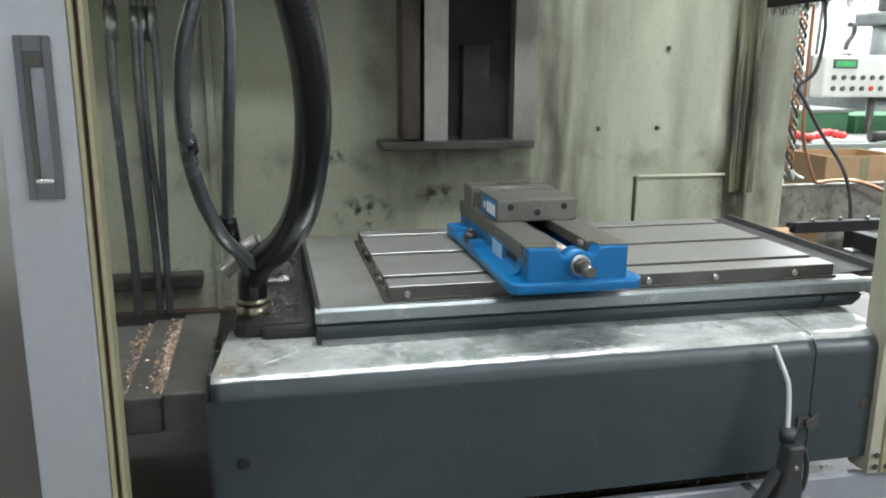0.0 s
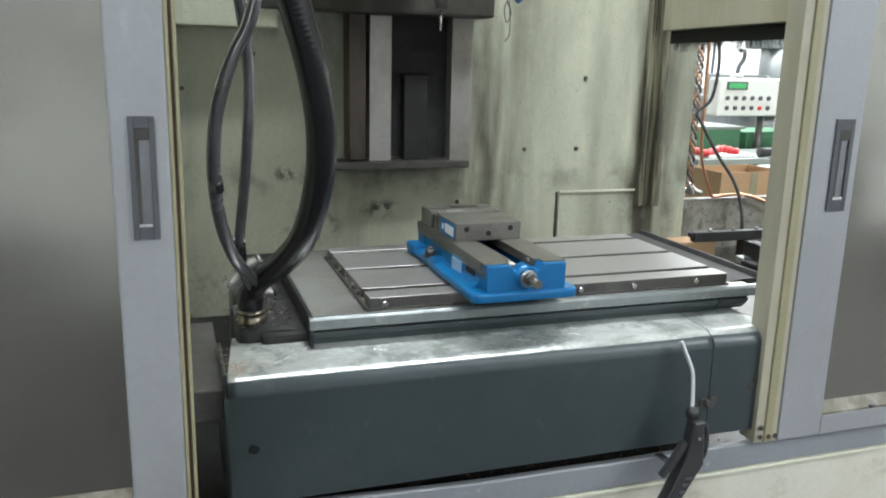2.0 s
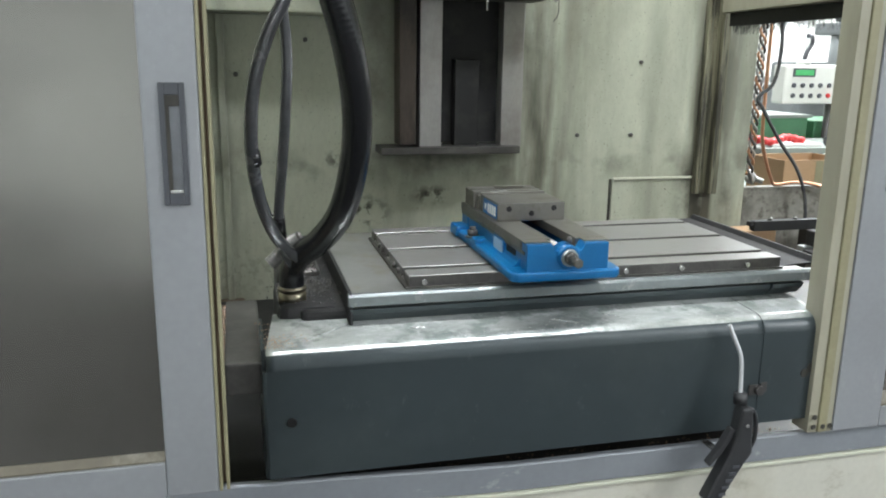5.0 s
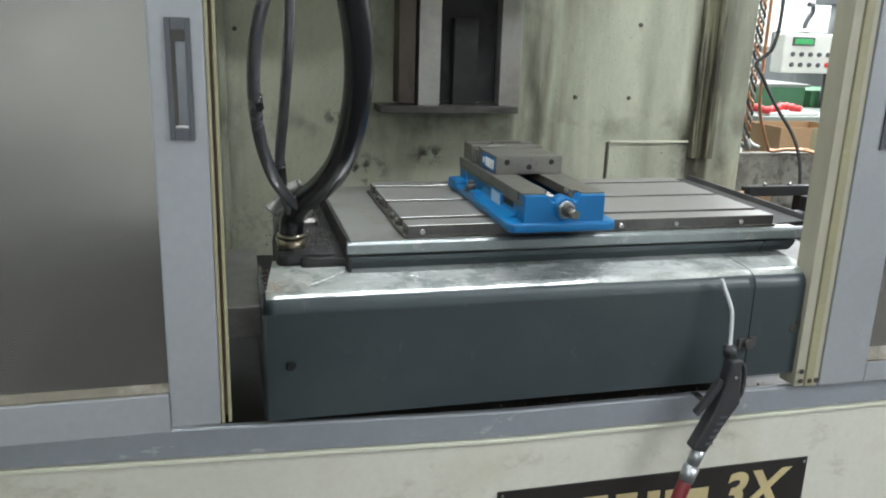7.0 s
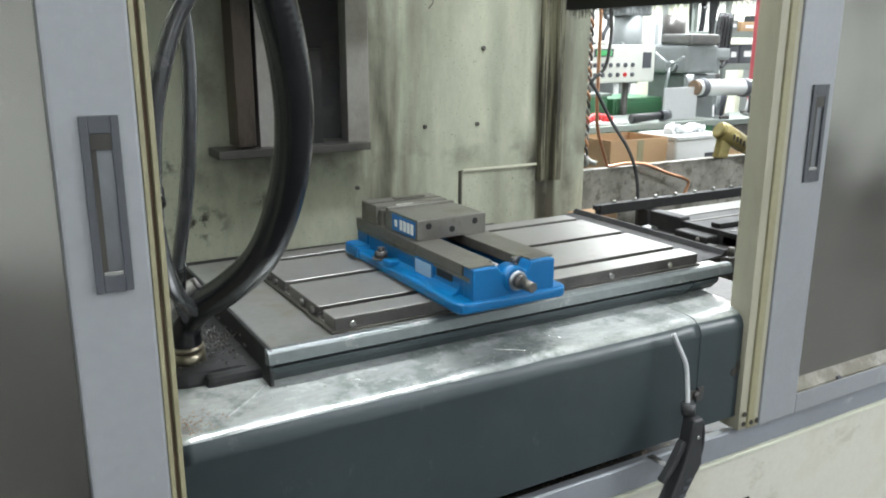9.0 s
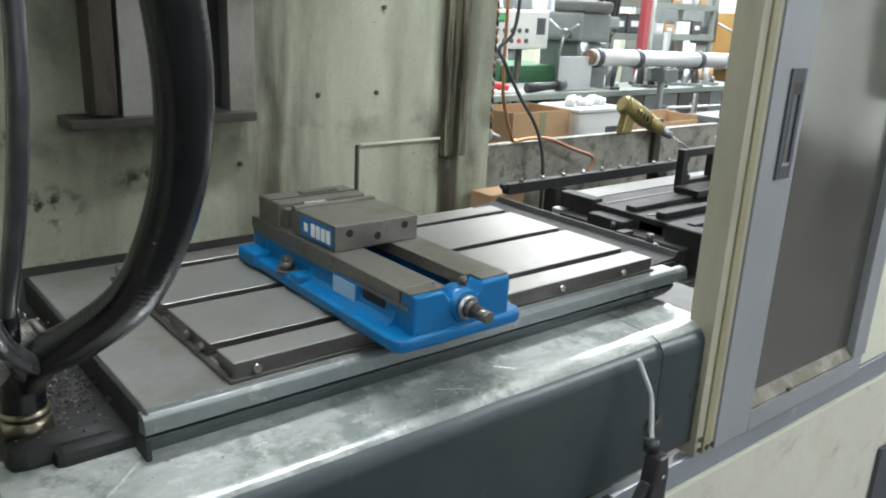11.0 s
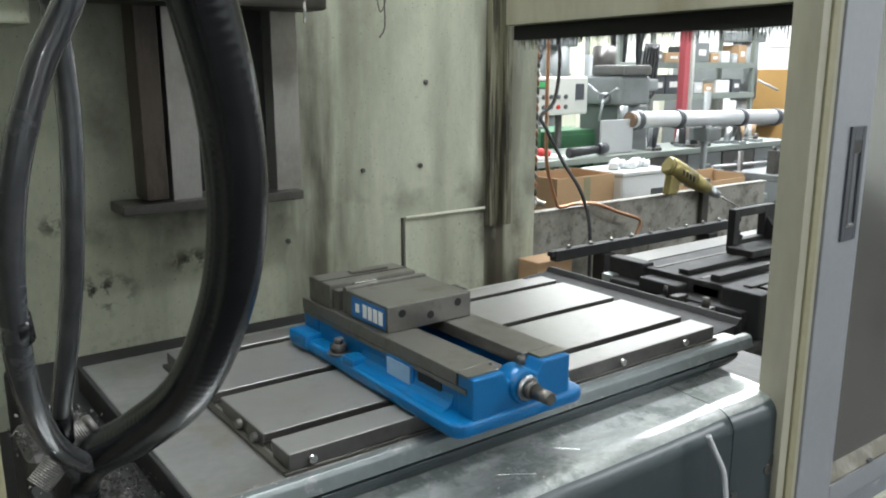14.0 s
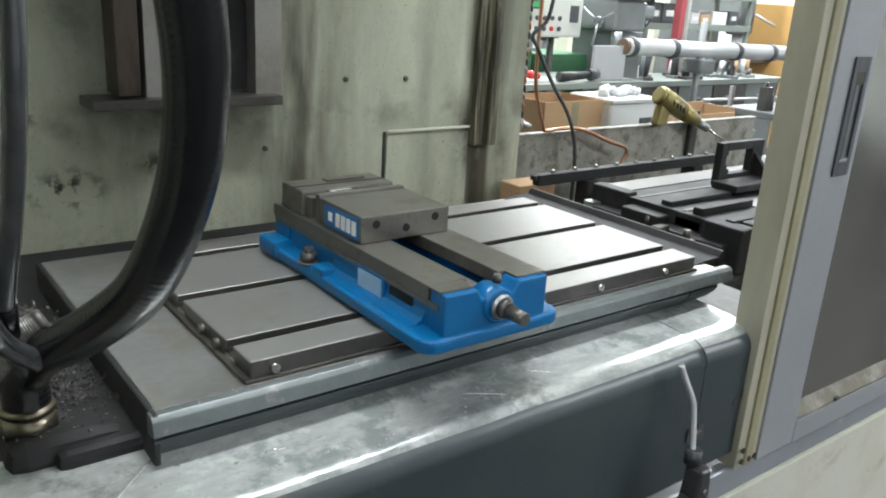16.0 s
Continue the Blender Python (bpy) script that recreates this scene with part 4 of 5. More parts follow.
part("glazing_bead", bm_prism([(RY - 0.004, 0.6455), (RY - 0.004, 0.650), (RY + 0.012, 0.674), (RY + 0.02, 0.674), (RY + 0.02, 0.6455)], 0.7205, 1.20), M["bead"], rd, "dirty glazing bead")
part("panel", bm_box(0.7205, 1.15, RY + 0.012, RY + 0.018, 0.6745, 2.15), M["glass_panel"], rd, "smoky reflecting sheet")
part("stile", bm_box(1.1505, 1.215, RY - 0.006, RY + 0.03, 0.6455, 2.15, 0.003), M["door_grey"], rd)
for hx, hz in ((0.556, 0.613), (0.556, 0.635), (0.579, 0.612), (0.597, 0.612)):
    part("bolt_hole", bm_cyl((hx, RY - 0.0055, hz), (hx, RY - 0.0035, hz), 0.0055, seg=14), M["grime_shade"], rd)
part("latch_stop", bm_box(0.86, 0.875, RY - 0.008, RY + 0.004, 0.648, 0.654, 0.001), M["handle_dark"], rd)

structure("wall_east_post", bm_box(1.235, 2.2, -0.25, -0.20, 0.599, 2.3, 0.004), M["cream"], "cream enclosure front panel beside the door", "wall")
box = thing("control_pendant", (1.59, -0.3, 1.25), "pale grey control pendant box on the machine front", "control box")
part("housing", bm_box(1.30, 1.88, -0.42, -0.285, 1.225, 1.9, 0.025, 3), M["panel_white"], box)
part("rear_cover", bm_box(1.36, 1.82, -0.2845, -0.251, 1.28, 1.85, 0.004), M["panel_white"], box)

# name plaque with gold lettering
pl = thing("name_plaque", (0.3, FY, 0.3), "black name plaque with gold lettering on the front panel", "sign")
part("plate", bm_box(-0.12, 0.625, FY + 0.001, FY + 0.0045, 0.16, 0.412, 0.001), M["plaque_black"], pl)
for bx, bw, bz in ((0.07, 0.06, 0.318), (0.15, 0.05, 0.316), (0.225, 0.03, 0.314), (0.268, 0.03, 0.312), (0.315, 0.06, 0.308)):
    part("letter_bar", bm_box(bx, bx + bw, FY - 0.0006, FY + 0.0006, bz, bz + 0.058, 0.0004), M["plaque_gold"], pl)
txt = bpy.data.curves.new("model_text", "FONT")
txt.body, txt.size, txt.extrude, txt.shear = "3X", 0.13, 0.0006, 0.25
txt.offset = 0.0035
tob = new("tmp_text", txt)
tme = bpy.data.meshes.new_from_object(tob.evaluated_get(bpy.context.evaluated_depsgraph_get()))
bpy.data.objects.remove(tob)
tme.transform(pose(0.40, FY, 0.30, 90, 0, 0))
tme.materials.append(M["plaque_gold"])
lt = new("lettering", tme)
lt.parent = pl
lt.matrix_parent_inverse = Matrix.Translation(pl.location).inverted()
for px in (-0.11, 0.615):
    part("rivet", bm_cyl((px, FY + 0.001, 0.402), (px, FY - 0.002, 0.402), 0.004, seg=10), M["steel_bright"], pl)

# ---------------------------------------------------------------- air gun hooked over the sill
gun = thing("air_blow_gun", (0.345, -0.31, 0.59), "black plastic air blow gun with bent nozzle, hung on the sill", "air gun")
part("nozzle", bm_tube([(0.326, -0.268, 0.858), (0.334, -0.274, 0.836), (0.344, -0.284, 0.806), (0.347, -0.288, 0.788), (0.346, -0.295, 0.75), (0.343, -0.302, 0.715)], 0.0044, 6, 12), M["silver"], gun, "bent bright metal nozzle tube")
part("nozzle_nut", bm_cyl((0.343, -0.302, 0.727), (0.344, -0.303, 0.702), 0.0135, seg=12, bevel=0.002), M["gun_black"], gun)
bodyp = [(0.334, 0.703), (0.354, 0.703), (0.357, 0.640), (0.360, 0.606), (0.352, 0.592), (0.330, 0.548), (0.308, 0.500), (0.282, 0.510), (0.306, 0.572), (0.320, 0.610), (0.327, 0.64)]
part("gun_body", bm_prism([(0.336 + (gx - 0.336) * 1.25, gz) for gx, gz in bodyp], -0.330, -0.298, 0.007, "y", 3), M["gun_black"], gun)
part("lever", bm_prism([(0.328, 0.655), (0.322, 0.64), (0.300, 0.606), (0.276, 0.582), (0.270, 0.590), (0.292, 0.618), (0.318, 0.662)], -0.322, -0.306, 0.003, "y"), M["gun_black"], gun)
part("guard_loop", bm_tube([(0.354, -0.313, 0.698), (0.370, -0.313, 0.688), (0.378, -0.313, 0.660), (0.377, -0.313, 0.625), (0.366, -0.313, 0.606), (0.356, -0.313, 0.604)], 0.0045, 6, 10), M["gun_black"], gun)
for k in range(5):
    part("grip_rib", bm_box(0.296 + 0.0065 * k, 0.312 + 0.0065 * k, -0.3316, -0.3298, 0.520 + 0.0145 * k, 0.526 + 0.0145 * k, 0.0006), M["handle_dark"], gun)
part("pivot_screw", bm_cyl((0.345, -0.3302, 0.668), (0.345, -0.333, 0.668), 0.004, seg=12), M["steel_bright"], gun)
part("coupling", bm_cyl((0.295, -0.314, 0.507), (0.279, -0.318, 0.470), 0.0145, 0.0135, 16, 0.002), M["zinc"], gun, "zinc quick coupling")
part("coupling_ring", bm_cyl((0.279, -0.318, 0.469), (0.265, -0.322, 0.436), 0.017, 0.016, 16, 0.002), M["zinc"], gun)
part("air_hose", bm_tube([(0.265, -0.322, 0.436), (0.250, -0.327, 0.40), (0.225, -0.332, 0.32), (0.22, -0.34, 0.15), (0.23, -0.36, 0.012)], 0.0145, 8, 14), M["hose_red"], gun, "dark red air hose")
part("hook", bm_box(0.300, 0.318, -0.303, -0.248, 0.598, 0.601, 0.001), M["steel_bright"], gun)

# ---------------------------------------------------------------- hoses, gland and conduits
hose = thing("coolant_hose", (-0.513, -0.03, 0.9), "thick black corrugated hose rising from a brass gland", "hose")
part("hose", bm_tube([(-0.513, -0.030, 0.915), (-0.511, -0.034, 0.955), (-0.497, -0.065, 0.990), (-0.463, -0.120, 1.030), (-0.433, -0.205, 1.10), (-0.419, -0.275, 1.20), (-0.421, -0.318, 1.29), (-0.438, -0.35, 1.38), (-0.464, -0.37, 1.47), (-0.49, -0.38, 1.58), (-0.50, -0.39, 1.9)], 0.0245, 10, 24, 0.0001, 0.0085), M["rubber"], hose)
gl = part("gland_nut", bm_cyl((-0.513, -0.03, 0.884), (-0.513, -0.03, 0.912), 0.031, seg=6, bevel=0.003), M["brass"], hose, "dull brass hexagon gland nut")
part("gland_lip", bm_cyl((-0.513, -0.03, 0.912), (-0.513, -0.03, 0.920), 0.0295, 0.027, 28, 0.001), M["brass"], gl)
part("gland_stub", bm_cyl((-0.513, -0.03, 0.86), (-0.513, -0.03, 0.884), 0.025, seg=24), M["spindle_ring"], gl)
ha = thing("coolant_hose", (-0.5, -0.04, 1.0), "thin shiny dark grey hose looping beside the thick one", "hose")
part("hose", bm_tube([(-0.500, -0.075, 0.985), (-0.522, -0.10, 1.008), (-0.552, -0.16, 1.06), (-0.576, -0.22, 1.14), (-0.585, -0.265, 1.23), (-0.578, -0.285, 1.32), (-0.553, -0.285, 1.40), (-0.520, -0.28, 1.47), (-0.50, -0.275, 1.6), (-0.5, -0.27, 1.9)], 0.0112, 10, 16), M["rubber_grey"], ha)
part("hose_clip", bm_cyl((-0.580, -0.247, 1.19), (-0.5835, -0.2575, 1.213), 0.0121, seg=16, bevel=0.001), M["rubber"], ha, "black hose clip")
hb = thing("coolant_hose", (-0.53, -0.08, 1.0), "thin dark hose hanging behind", "hose")
part("hose", bm_tube([(-0.515, -0.06, 0.97), (-0.532, -0.10, 1.02), (-0.540, -0.15, 1.08), (-0.534, -0.20, 1.18), (-0.527, -0.22, 1.27), (-0.522, -0.225, 1.37), (-0.530, -0.235, 1.46), (-0.548, -0.25, 1.6), (-0.55, -0.25, 1.9)], 0.0095, 10, 14), M["rubber_grey"], hb)
part("ferrule", bm_cyl((-0.536, -0.118, 1.04), (-0.541, -0.152, 1.085), 0.0118, seg=14), M["rubber"], hb)
for cx, dx, r in ((-0.905, 0.012, 0.014), (-0.838, 0.010, 0.011), (-0.818, 0.02, 0.010), (-0.79, -0.012, 0.011)):
    c = thing("conduit", (cx, 1.2, 0.3), "grey flexible conduit running up the back wall", "conduit", "wall conduits")
    part("tube", bm_tube([(cx + dx, 1.2, 0.32), (cx + dx * 0.8, 1.21, 0.7), (cx, 1.2, 1.0), (cx - dx * 0.4, 1.19, 1.25), (cx, 1.2, 1.55), (cx, 1.2, 2.2)], r, 8, 12), M["rubber_grey"], c)
    part("ferrule", bm_cyl((cx, 1.2, 1.36), (cx, 1.2, 1.46), r * 1.35, seg=14), M["zinc"], c)

br = thing("braided_sleeve", (-0.53, -0.055, 0.98), "frayed silver wire braid wrapped round the hose joint", "hose sleeve")
part("sleeve", bm_tube([(-0.556, -0.072, 0.976), (-0.540, -0.068, 0.990), (-0.519, -0.062, 1.012), (-0.500, -0.062, 1.022)], 0.0135, 8, 16, 0.0005, 0.0026), M["braid"], br)
part("sleeve_end", bm_cyl((-0.500, -0.062, 1.022), (-0.492, -0.062, 1.026), 0.0145, 0.012, 14, 0.001), M["steel_dark"], br)

# metal chips lying about
def chips(name, n, seed, spot, material, size, label):
    random.seed(seed)
    b = bmesh.new()
    for _ in range(n):
        p = spot()
        s = size * random.uniform(0.5, 1.4)
        q = Euler((random.uniform(-0.5, 0.5), random.uniform(-0.5, 0.5), random.uniform(0, 6.28))).to_matrix()
        vs = [b.verts.new(Vector(p) + q @ Vector(c) * s) for c in ((-1, -0.4, 0), (0.8, -0.5, 0.1), (1, 0.4, 0.35), (-0.7, 0.5, 0.3), (0, 0, 0.7))]
        for t in ((0, 1, 4), (1, 2, 4), (2, 3, 4), (3, 0, 4), (3, 2, 1, 0)):
            b.faces.new([vs[i] for i in t])
    ob = part(name, b, material)
    return tagged(ob, label, "metal chips", "", "stuff")


def step_line():
    xe = random.choice((-0.645, -0.70, -0.645, -0.79))
    return (xe - abs(random.gauss(0, 0.012)), random.uniform(-0.20, 0.16), {-0.645: 0.829, -0.70: 0.822, -0.79: 0.815}[xe])


chips("metal_chips", 900, 5, step_line, M["chip"], 0.0035, "bronze metal chips along the cover steps")
chips("metal_chips", 60, 6, lambda: (random.uniform(-0.545, -0.425), random.uniform(-0.08, 0.115), 0.8935), M["chip_white"], 0.0014, "silver chips on the block beside the gland")
chips("metal_chips", 90, 7, lambda: (random.uniform(-0.41, 0.6), random.choice((-0.119, -0.121, -0.118)) + random.uniform(-0.014, 0.0), 0.9255), M["chip_white"], 0.0016, "fine silver chips on the tray rim")
chips("metal_chips", 160, 8, lambda: (random.uniform(-0.57, 0.55), random.triangular(-0.235, -0.10, -0.225), 0.8605 + random.uniform(0, 0.001)), M["chip_white"], 0.0014, "fine silver chips on the bed cover")
chips("metal_chips", 200, 9, lambda: (random.gauss(-0.55, 0.02), random.uniform(-0.23, -0.08), 0.8625), M["chip"], 0.0022, "bronze chips at the end of the cover")
def crust(name, n, seed, spot, material, size, label):
    """Matted clumps of oily swarf: many small crumpled lumps."""
    random.seed(seed)
    b = bmesh.new()
    for _ in range(n):
        r = size * random.uniform(0.5, 1.5)
        q = Euler((random.uniform(0, 6), random.uniform(0, 6), 0)).to_matrix().to_4x4()
        g = bmesh.ops.create_icosphere(b, subdivisions=1, radius=r, matrix=Matrix.Translation(spot()) @ q @ Matrix.Diagonal((1.3, 0.9, 0.7, 1)))
        for v in g["verts"]:
            v.co += Vector((random.uniform(-0.3, 0.3), random.uniform(-0.3, 0.3), random.uniform(-0.3, 0.3))) * r
    return tagged(part(name, b, material), label, "swarf", "", "stuff")


crust("swarf_crust", 700, 14, lambda: (random.gauss(-0.485, 0.022), random.gauss(0.205, 0.04), 0.905 + abs(random.gauss(0, 0.008))), M["steel_dark"], 0.0018, "matted dark swarf on the pipe fitting")
crust("swarf_crust", 500, 15, lambda: (random.gauss(-0.470, 0.03), random.gauss(0.03, 0.035), 0.894 + abs(random.gauss(0, 0.004))), M["steel_dark"], 0.0018, "dark oily swarf beside the gland")
structure("sill_gutter", bm_box(-0.85, 2.2, -0.2255, -0.12, 0.5355, 0.556, 0.002), M["grime_shade"], "grimy gutter behind the sill", "trim")
chips("metal_chips", 420, 10, lambda: (random.uniform(-0.60, 0.56), random.uniform(-0.222, -0.15), 0.5575), M["chip"], 0.003, "chips in the gutter behind the sill")

# ---------------------------------------------------------------- beyond the side opening: the neighbouring bench and fixtures
tr = thing("coolant_trough", (2.1, 1.4, 0.35), "oil-stained grey metal trough wall behind the fixture", "trough")
part("wall_sheet", bm_box(1.46, 3.1, 1.385, 1.41, 0.35, 0.838, 0.003), M["trough"], tr)
part("top_edge", bm_box(1.46, 3.1, 1.378, 1.416, 0.8385, 0.848, 0.003), M["trough"], tr)
part("end_plate", bm_box(2.55, 2.60, 1.36, 1.384, 0.5, 0.90, 0.004), M["grime_shade"], tr)
part("leg", bm_box(1.5, 1.56, 1.385, 1.41, 0.0, 0.349), M["steel_dark"], tr)
part("leg", bm_box(2.95, 3.01, 1.385, 1.41, 0.0, 0.349), M["steel_dark"], tr)

fx = thing("fixture_table", (1.75, 0.68, 0), "black oily fixture table beside the machine", "table")
part("body", bm_box(1.32, 2.5, 0.34, 0.98, 0.0, 0.60, 0.02), M["black_iron"], fx)
part("neck", bm_box(1.44, 2.45, 0.40, 0.93, 0.6005, 0.685, 0.01), M["black_iron"], fx)
part("top_plate", bm_box(1.50, 2.5, 0.42, 0.98, 0.6855, 0.735, 0.004), M["black_iron"], fx)
part("top_strip", bm_box(1.52, 2.48, 0.87, 0.975, 0.7353, 0.7385, 0.001), M["way_dark"], fx, "worn steel strip")
part("top_strip", bm_box(1.80, 2.48, 0.47, 0.595, 0.7353, 0.7385, 0.001), M["way_dark"], fx, "worn steel strip")
part("top_rail", bm_box(1.52, 1.86, 0.66, 0.70, 0.7355, 0.752, 0.003), M["black_iron"], fx)
part("top_rail", bm_box(1.52, 1.80, 0.54, 0.575, 0.7355, 0.758, 0.003), M["black_iron"], fx)
part("slide_strip", bm_box(1.52, 2.48, 0.425, 0.455, 0.7355, 0.748, 0.003), M["black_iron"], fx)
part("slide_strip", bm_box(1.52, 2.48, 0.60, 0.615, 0.7352, 0.7375, 0.0005), M["grime_shade"], fx, "dark T-slot in the top")
part("slide_strip", bm_box(1.52, 2.48, 0.785, 0.80, 0.7352, 0.7375, 0.0005), M["grime_shade"], fx, "dark T-slot in the top")
part("front_step", bm_box(1.78, 2.5, 0.22, 0.3445, 0.30, 0.655, 0.012), M["black_iron"], fx)
for y0, y1, xa, zt in ((0.36, 0.50, 1.47, 0.742), (0.52, 0.63, 1.50, 0.725), (0.645, 0.80, 1.44, 0.715), (0.82, 0.98, 1.49, 0.748)):
    part("end_block", bm_box(xa, 1.545, y0, y1, 0.6005, zt, 0.008), M["black_iron"], fx)
part("end_tie", bm_box(1.405, 1.438, 0.55, 0.86, 0.62, 0.66, 0.008), M["steel_dark"], fx)
part("front_beam", bm_prism([(0.345, 0.46), (0.345, 0.735), (0.36, 0.748), (0.415, 0.748), (0.415, 0.46)], 1.5455, 2.5, 0.004), M["black_iron"], fx)
random.seed(12)
for k in range(9):
    cx, cy = 1.36 + 0.03 * random.random() + 0.012 * k, 0.42 + 0.062 * k
    w, d, h = random.uniform(0.04, 0.08), random.uniform(0.03, 0.06), random.uniform(0.03, 0.10)
    part("end_clamp", bm_box(cx, cx + w, cy, cy + d, 0.6005, 0.6005 + h, 0.006), M[("black_iron", "steel_dark", "black_iron", "grime_shade")[k % 4]], fx)
    if k % 3 == 1:
        part("end_bolt", bm_cyl((cx + w / 2, cy + d / 2, 0.601 + h), (cx + w / 2, cy + d / 2, 0.63 + h), 0.014, 0.012, 6, 0.001), M["steel_dark"], fx)
part("end_clamp", bm_box(1.455, 1.495, 0.93, 0.98, 0.66, 0.69, 0.004), M["zinc"], fx)
part("packing", bm_box(1.36, 1.47, 0.62, 0.72, 0.6005, 0.64, 0.004), M["card"], fx, "wooden packing piece")

bar = thing("slotted_bar", (1.85, 1.13, 0.74), "long black steel bar with bright bolts along its top", "bar")
part("bar", bm_prism([(1.115, 0.715), (1.15, 0.715), (1.15, 0.755), (1.115, 0.755)], 1.36, 2.42, 0.003), M["black_iron"], bar)
part("nose", bm_box(1.342, 1.3595, 1.12, 1.145, 0.735, 0.754, 0.003), M["black_iron"], bar)
for k in range(9):
    bx = 1.44 + 0.115 * k
    part("bolt", bm_cyl((bx, 1.132, 0.7555), (bx, 1.132, 0.768), 0.009, 0.007, 10), M["steel_bright"], bar)
part("support", bm_box(1.60, 1.66, 1.10, 1.16, 0.0, 0.7145, 0.004), M["black_iron"], bar)
part("support", bm_box(2.25, 2.31, 1.10, 1.16, 0.0, 0.7145, 0.004), M["black_iron"], bar)
lb = tagged(part("wooden_block", bm_box(1.34, 1.52, 1.19, 1.30, 0.5, 0.70, 0.006), M["card"]), "yellow-brown wooden block under the bar", "block")
lw = tagged(part("block_stand", bm_box(1.36, 1.50, 1.20, 1.29, 0.0, 0.4995, 0.006), M["steel_dark"]), "dark stand below the wooden block", "stand")

ap = thing("angle_plate", (1.97, 0.76, 0.748), "black cast angle plate with a round window on the fixture", "angle plate")
web = bmesh.new()
bm_box(1.84, 1.872, 0.745, 0.775, 0.7487, 0.905, 0.003, bm=web)
bm_box(2.03, 2.10, 0.745, 0.775, 0.7487, 0.905, 0.003, bm=web)
bm_box(1.872, 2.03, 0.745, 0.775, 0.875, 0.905, 0.003, bm=web)
bm_box(1.872, 2.03, 0.745, 0.775, 0.7487, 0.79, 0.003, bm=web)
for k in range(5):
    a = math.radians(15 + 30 * k)
    bm_box(1.872, 1.872 + 0.035 * (1 - math.sin(a)), 0.747, 0.773, 0.79 + 0.017 * k, 0.807 + 0.017 * k, 0.0, bm=web)
part("web", web, M["black_iron"], ap)
part("foot", bm_box(1.80, 2.06, 0.64, 0.744, 0.7487, 0.775, 0.004), M["black_iron"], ap)
part("gusset", bm_prism([(0.66, 0.7755), (0.744, 0.7755), (0.744, 0.86)], 2.04, 2.06, 0.002), M["black_iron"], ap)
part("clamp_bolt", bm_cyl((2.08, 0.70, 0.749), (2.08, 0.70, 0.83), 0.01, seg=10), M["black_iron"], ap)
part("clamp_bar", bm_box(1.98, 2.25, 0.60, 0.635, 0.7495, 0.785, 0.004), M["black_iron"], ap)

ap.location.x += 0.05


def nearer(pts, k=0.955, eye=(-0.647, -0.957, 1.38)):
    return [tuple(e + (c - e) * k for c, e in zip(p, eye)) for p in pts]


pipe = thing("copper_pipe", (1.9, 1.45, 0.85), "thin bent copper pipe hanging over the trough", "pipe")
part("pipe", bm_tube(nearer([(1.60, 1.44, 1.53), (1.61, 1.45, 1.25), (1.625, 1.46, 1.05), (1.66, 1.47, 0.95), (1.705, 1.48, 0.86), (1.735, 1.487, 0.832), (1.82, 1.47, 0.84), (1.92, 1.45, 0.832), (2.06, 1.43, 0.78), (2.17, 1.425, 0.745), (2.185, 1.424, 0.715), (2.16, 1.424, 0.67)]), 0.0075, 8, 10), M["copper"], pipe)
cab = thing("black_cable", (1.8, 1.45, 0.7), "black cable hanging from the header into the trough", "cable")
part("cable", bm_tube(nearer([(1.63, 1.42, 1.55), (1.645, 1.42, 1.42), (1.63, 1.43, 1.28), (1.57, 1.44, 1.22), (1.60, 1.44, 1.17), (1.70, 1.44, 1.03), (1.79, 1.435, 0.92), (1.84, 1.43, 0.82), (1.865, 1.428, 0.70), (1.87, 1.428, 0.5)]), 0.0075, 8, 10), M["rubber_grey"], cab)
cord = thing("coiled_cord", (1.57, 1.45, 0.9), "twisted brown and silver cord hanging beside the wall", "cord")
for k, m in enumerate(("copper", "chip_white", "steel_dark")):
    pts = [(1.555 + 0.012 * math.cos(i * 0.9 + k * 2.1), 1.46 + 0.012 * math.sin(i * 0.9 + k * 2.1), 1.54 - i * 0.0145) for i in range(46)]
    part("strand", bm_tube(pts, 0.006, 3, 7), M[m], cord)
rags = tagged(part("swarf_heap", bm_tube([(1.53, 1.5, 0.86), (1.56, 1.52, 0.88), (1.60, 1.5, 0.855), (1.57, 1.48, 0.90), (1.62, 1.51, 0.87), (1.65, 1.49, 0.856)], 0.012, 6, 7, 0.002, 0.012), M["chip_white"]), "crumpled silver swarf lying on the trough edge", "swarf")
rags.location.z = -0.005

# cardboard box on a bench, white tub, drill
bench = thing("work_bench", (2.5, 2.0, 0), "grey-topped green steel work bench", "bench")
part("top", bm_box(1.70, 3.40, 1.55, 2.35, 0.70, 0.735, 0.005), M["bench_top"], bench)
for bx, by in ((1.75, 1.6), (3.33, 1.6), (1.75, 2.28), (3.33, 2.28)):
    part("leg", bm_box(bx, bx + 0.05, by, by + 0.05, 0.0, 0.6995, 0.003), M["bench_green"], bench)
part("drawer_unit", bm_box(1.82, 2.6, 1.58, 2.3, 0.2, 0.6995, 0.006), M["bench_green"], bench)

cb = thing("cardboard_box", (2.05, 1.72, 0.735), "open brown cardboard box on the bench", "box")
for nm, a in (("side", (1.85, 2.22, 1.62, 1.626)), ("side", (1.85, 2.22, 1.89, 1.896)), ("side", (1.85, 1.856, 1.6265, 1.8895)), ("side", (2.214, 2.22, 1.6265, 1.8895))):
    part(nm, bm_box(*a, 0.736, 0.925), M["card"], cb)
part("bottom", bm_box(1.857, 2.213, 1.627, 1.889, 0.736, 0.742), M["card"], cb)
part("flap", bm_box(1.857, 2.213, 1.628, 1.70, 0.905, 0.909), M["card"], cb)
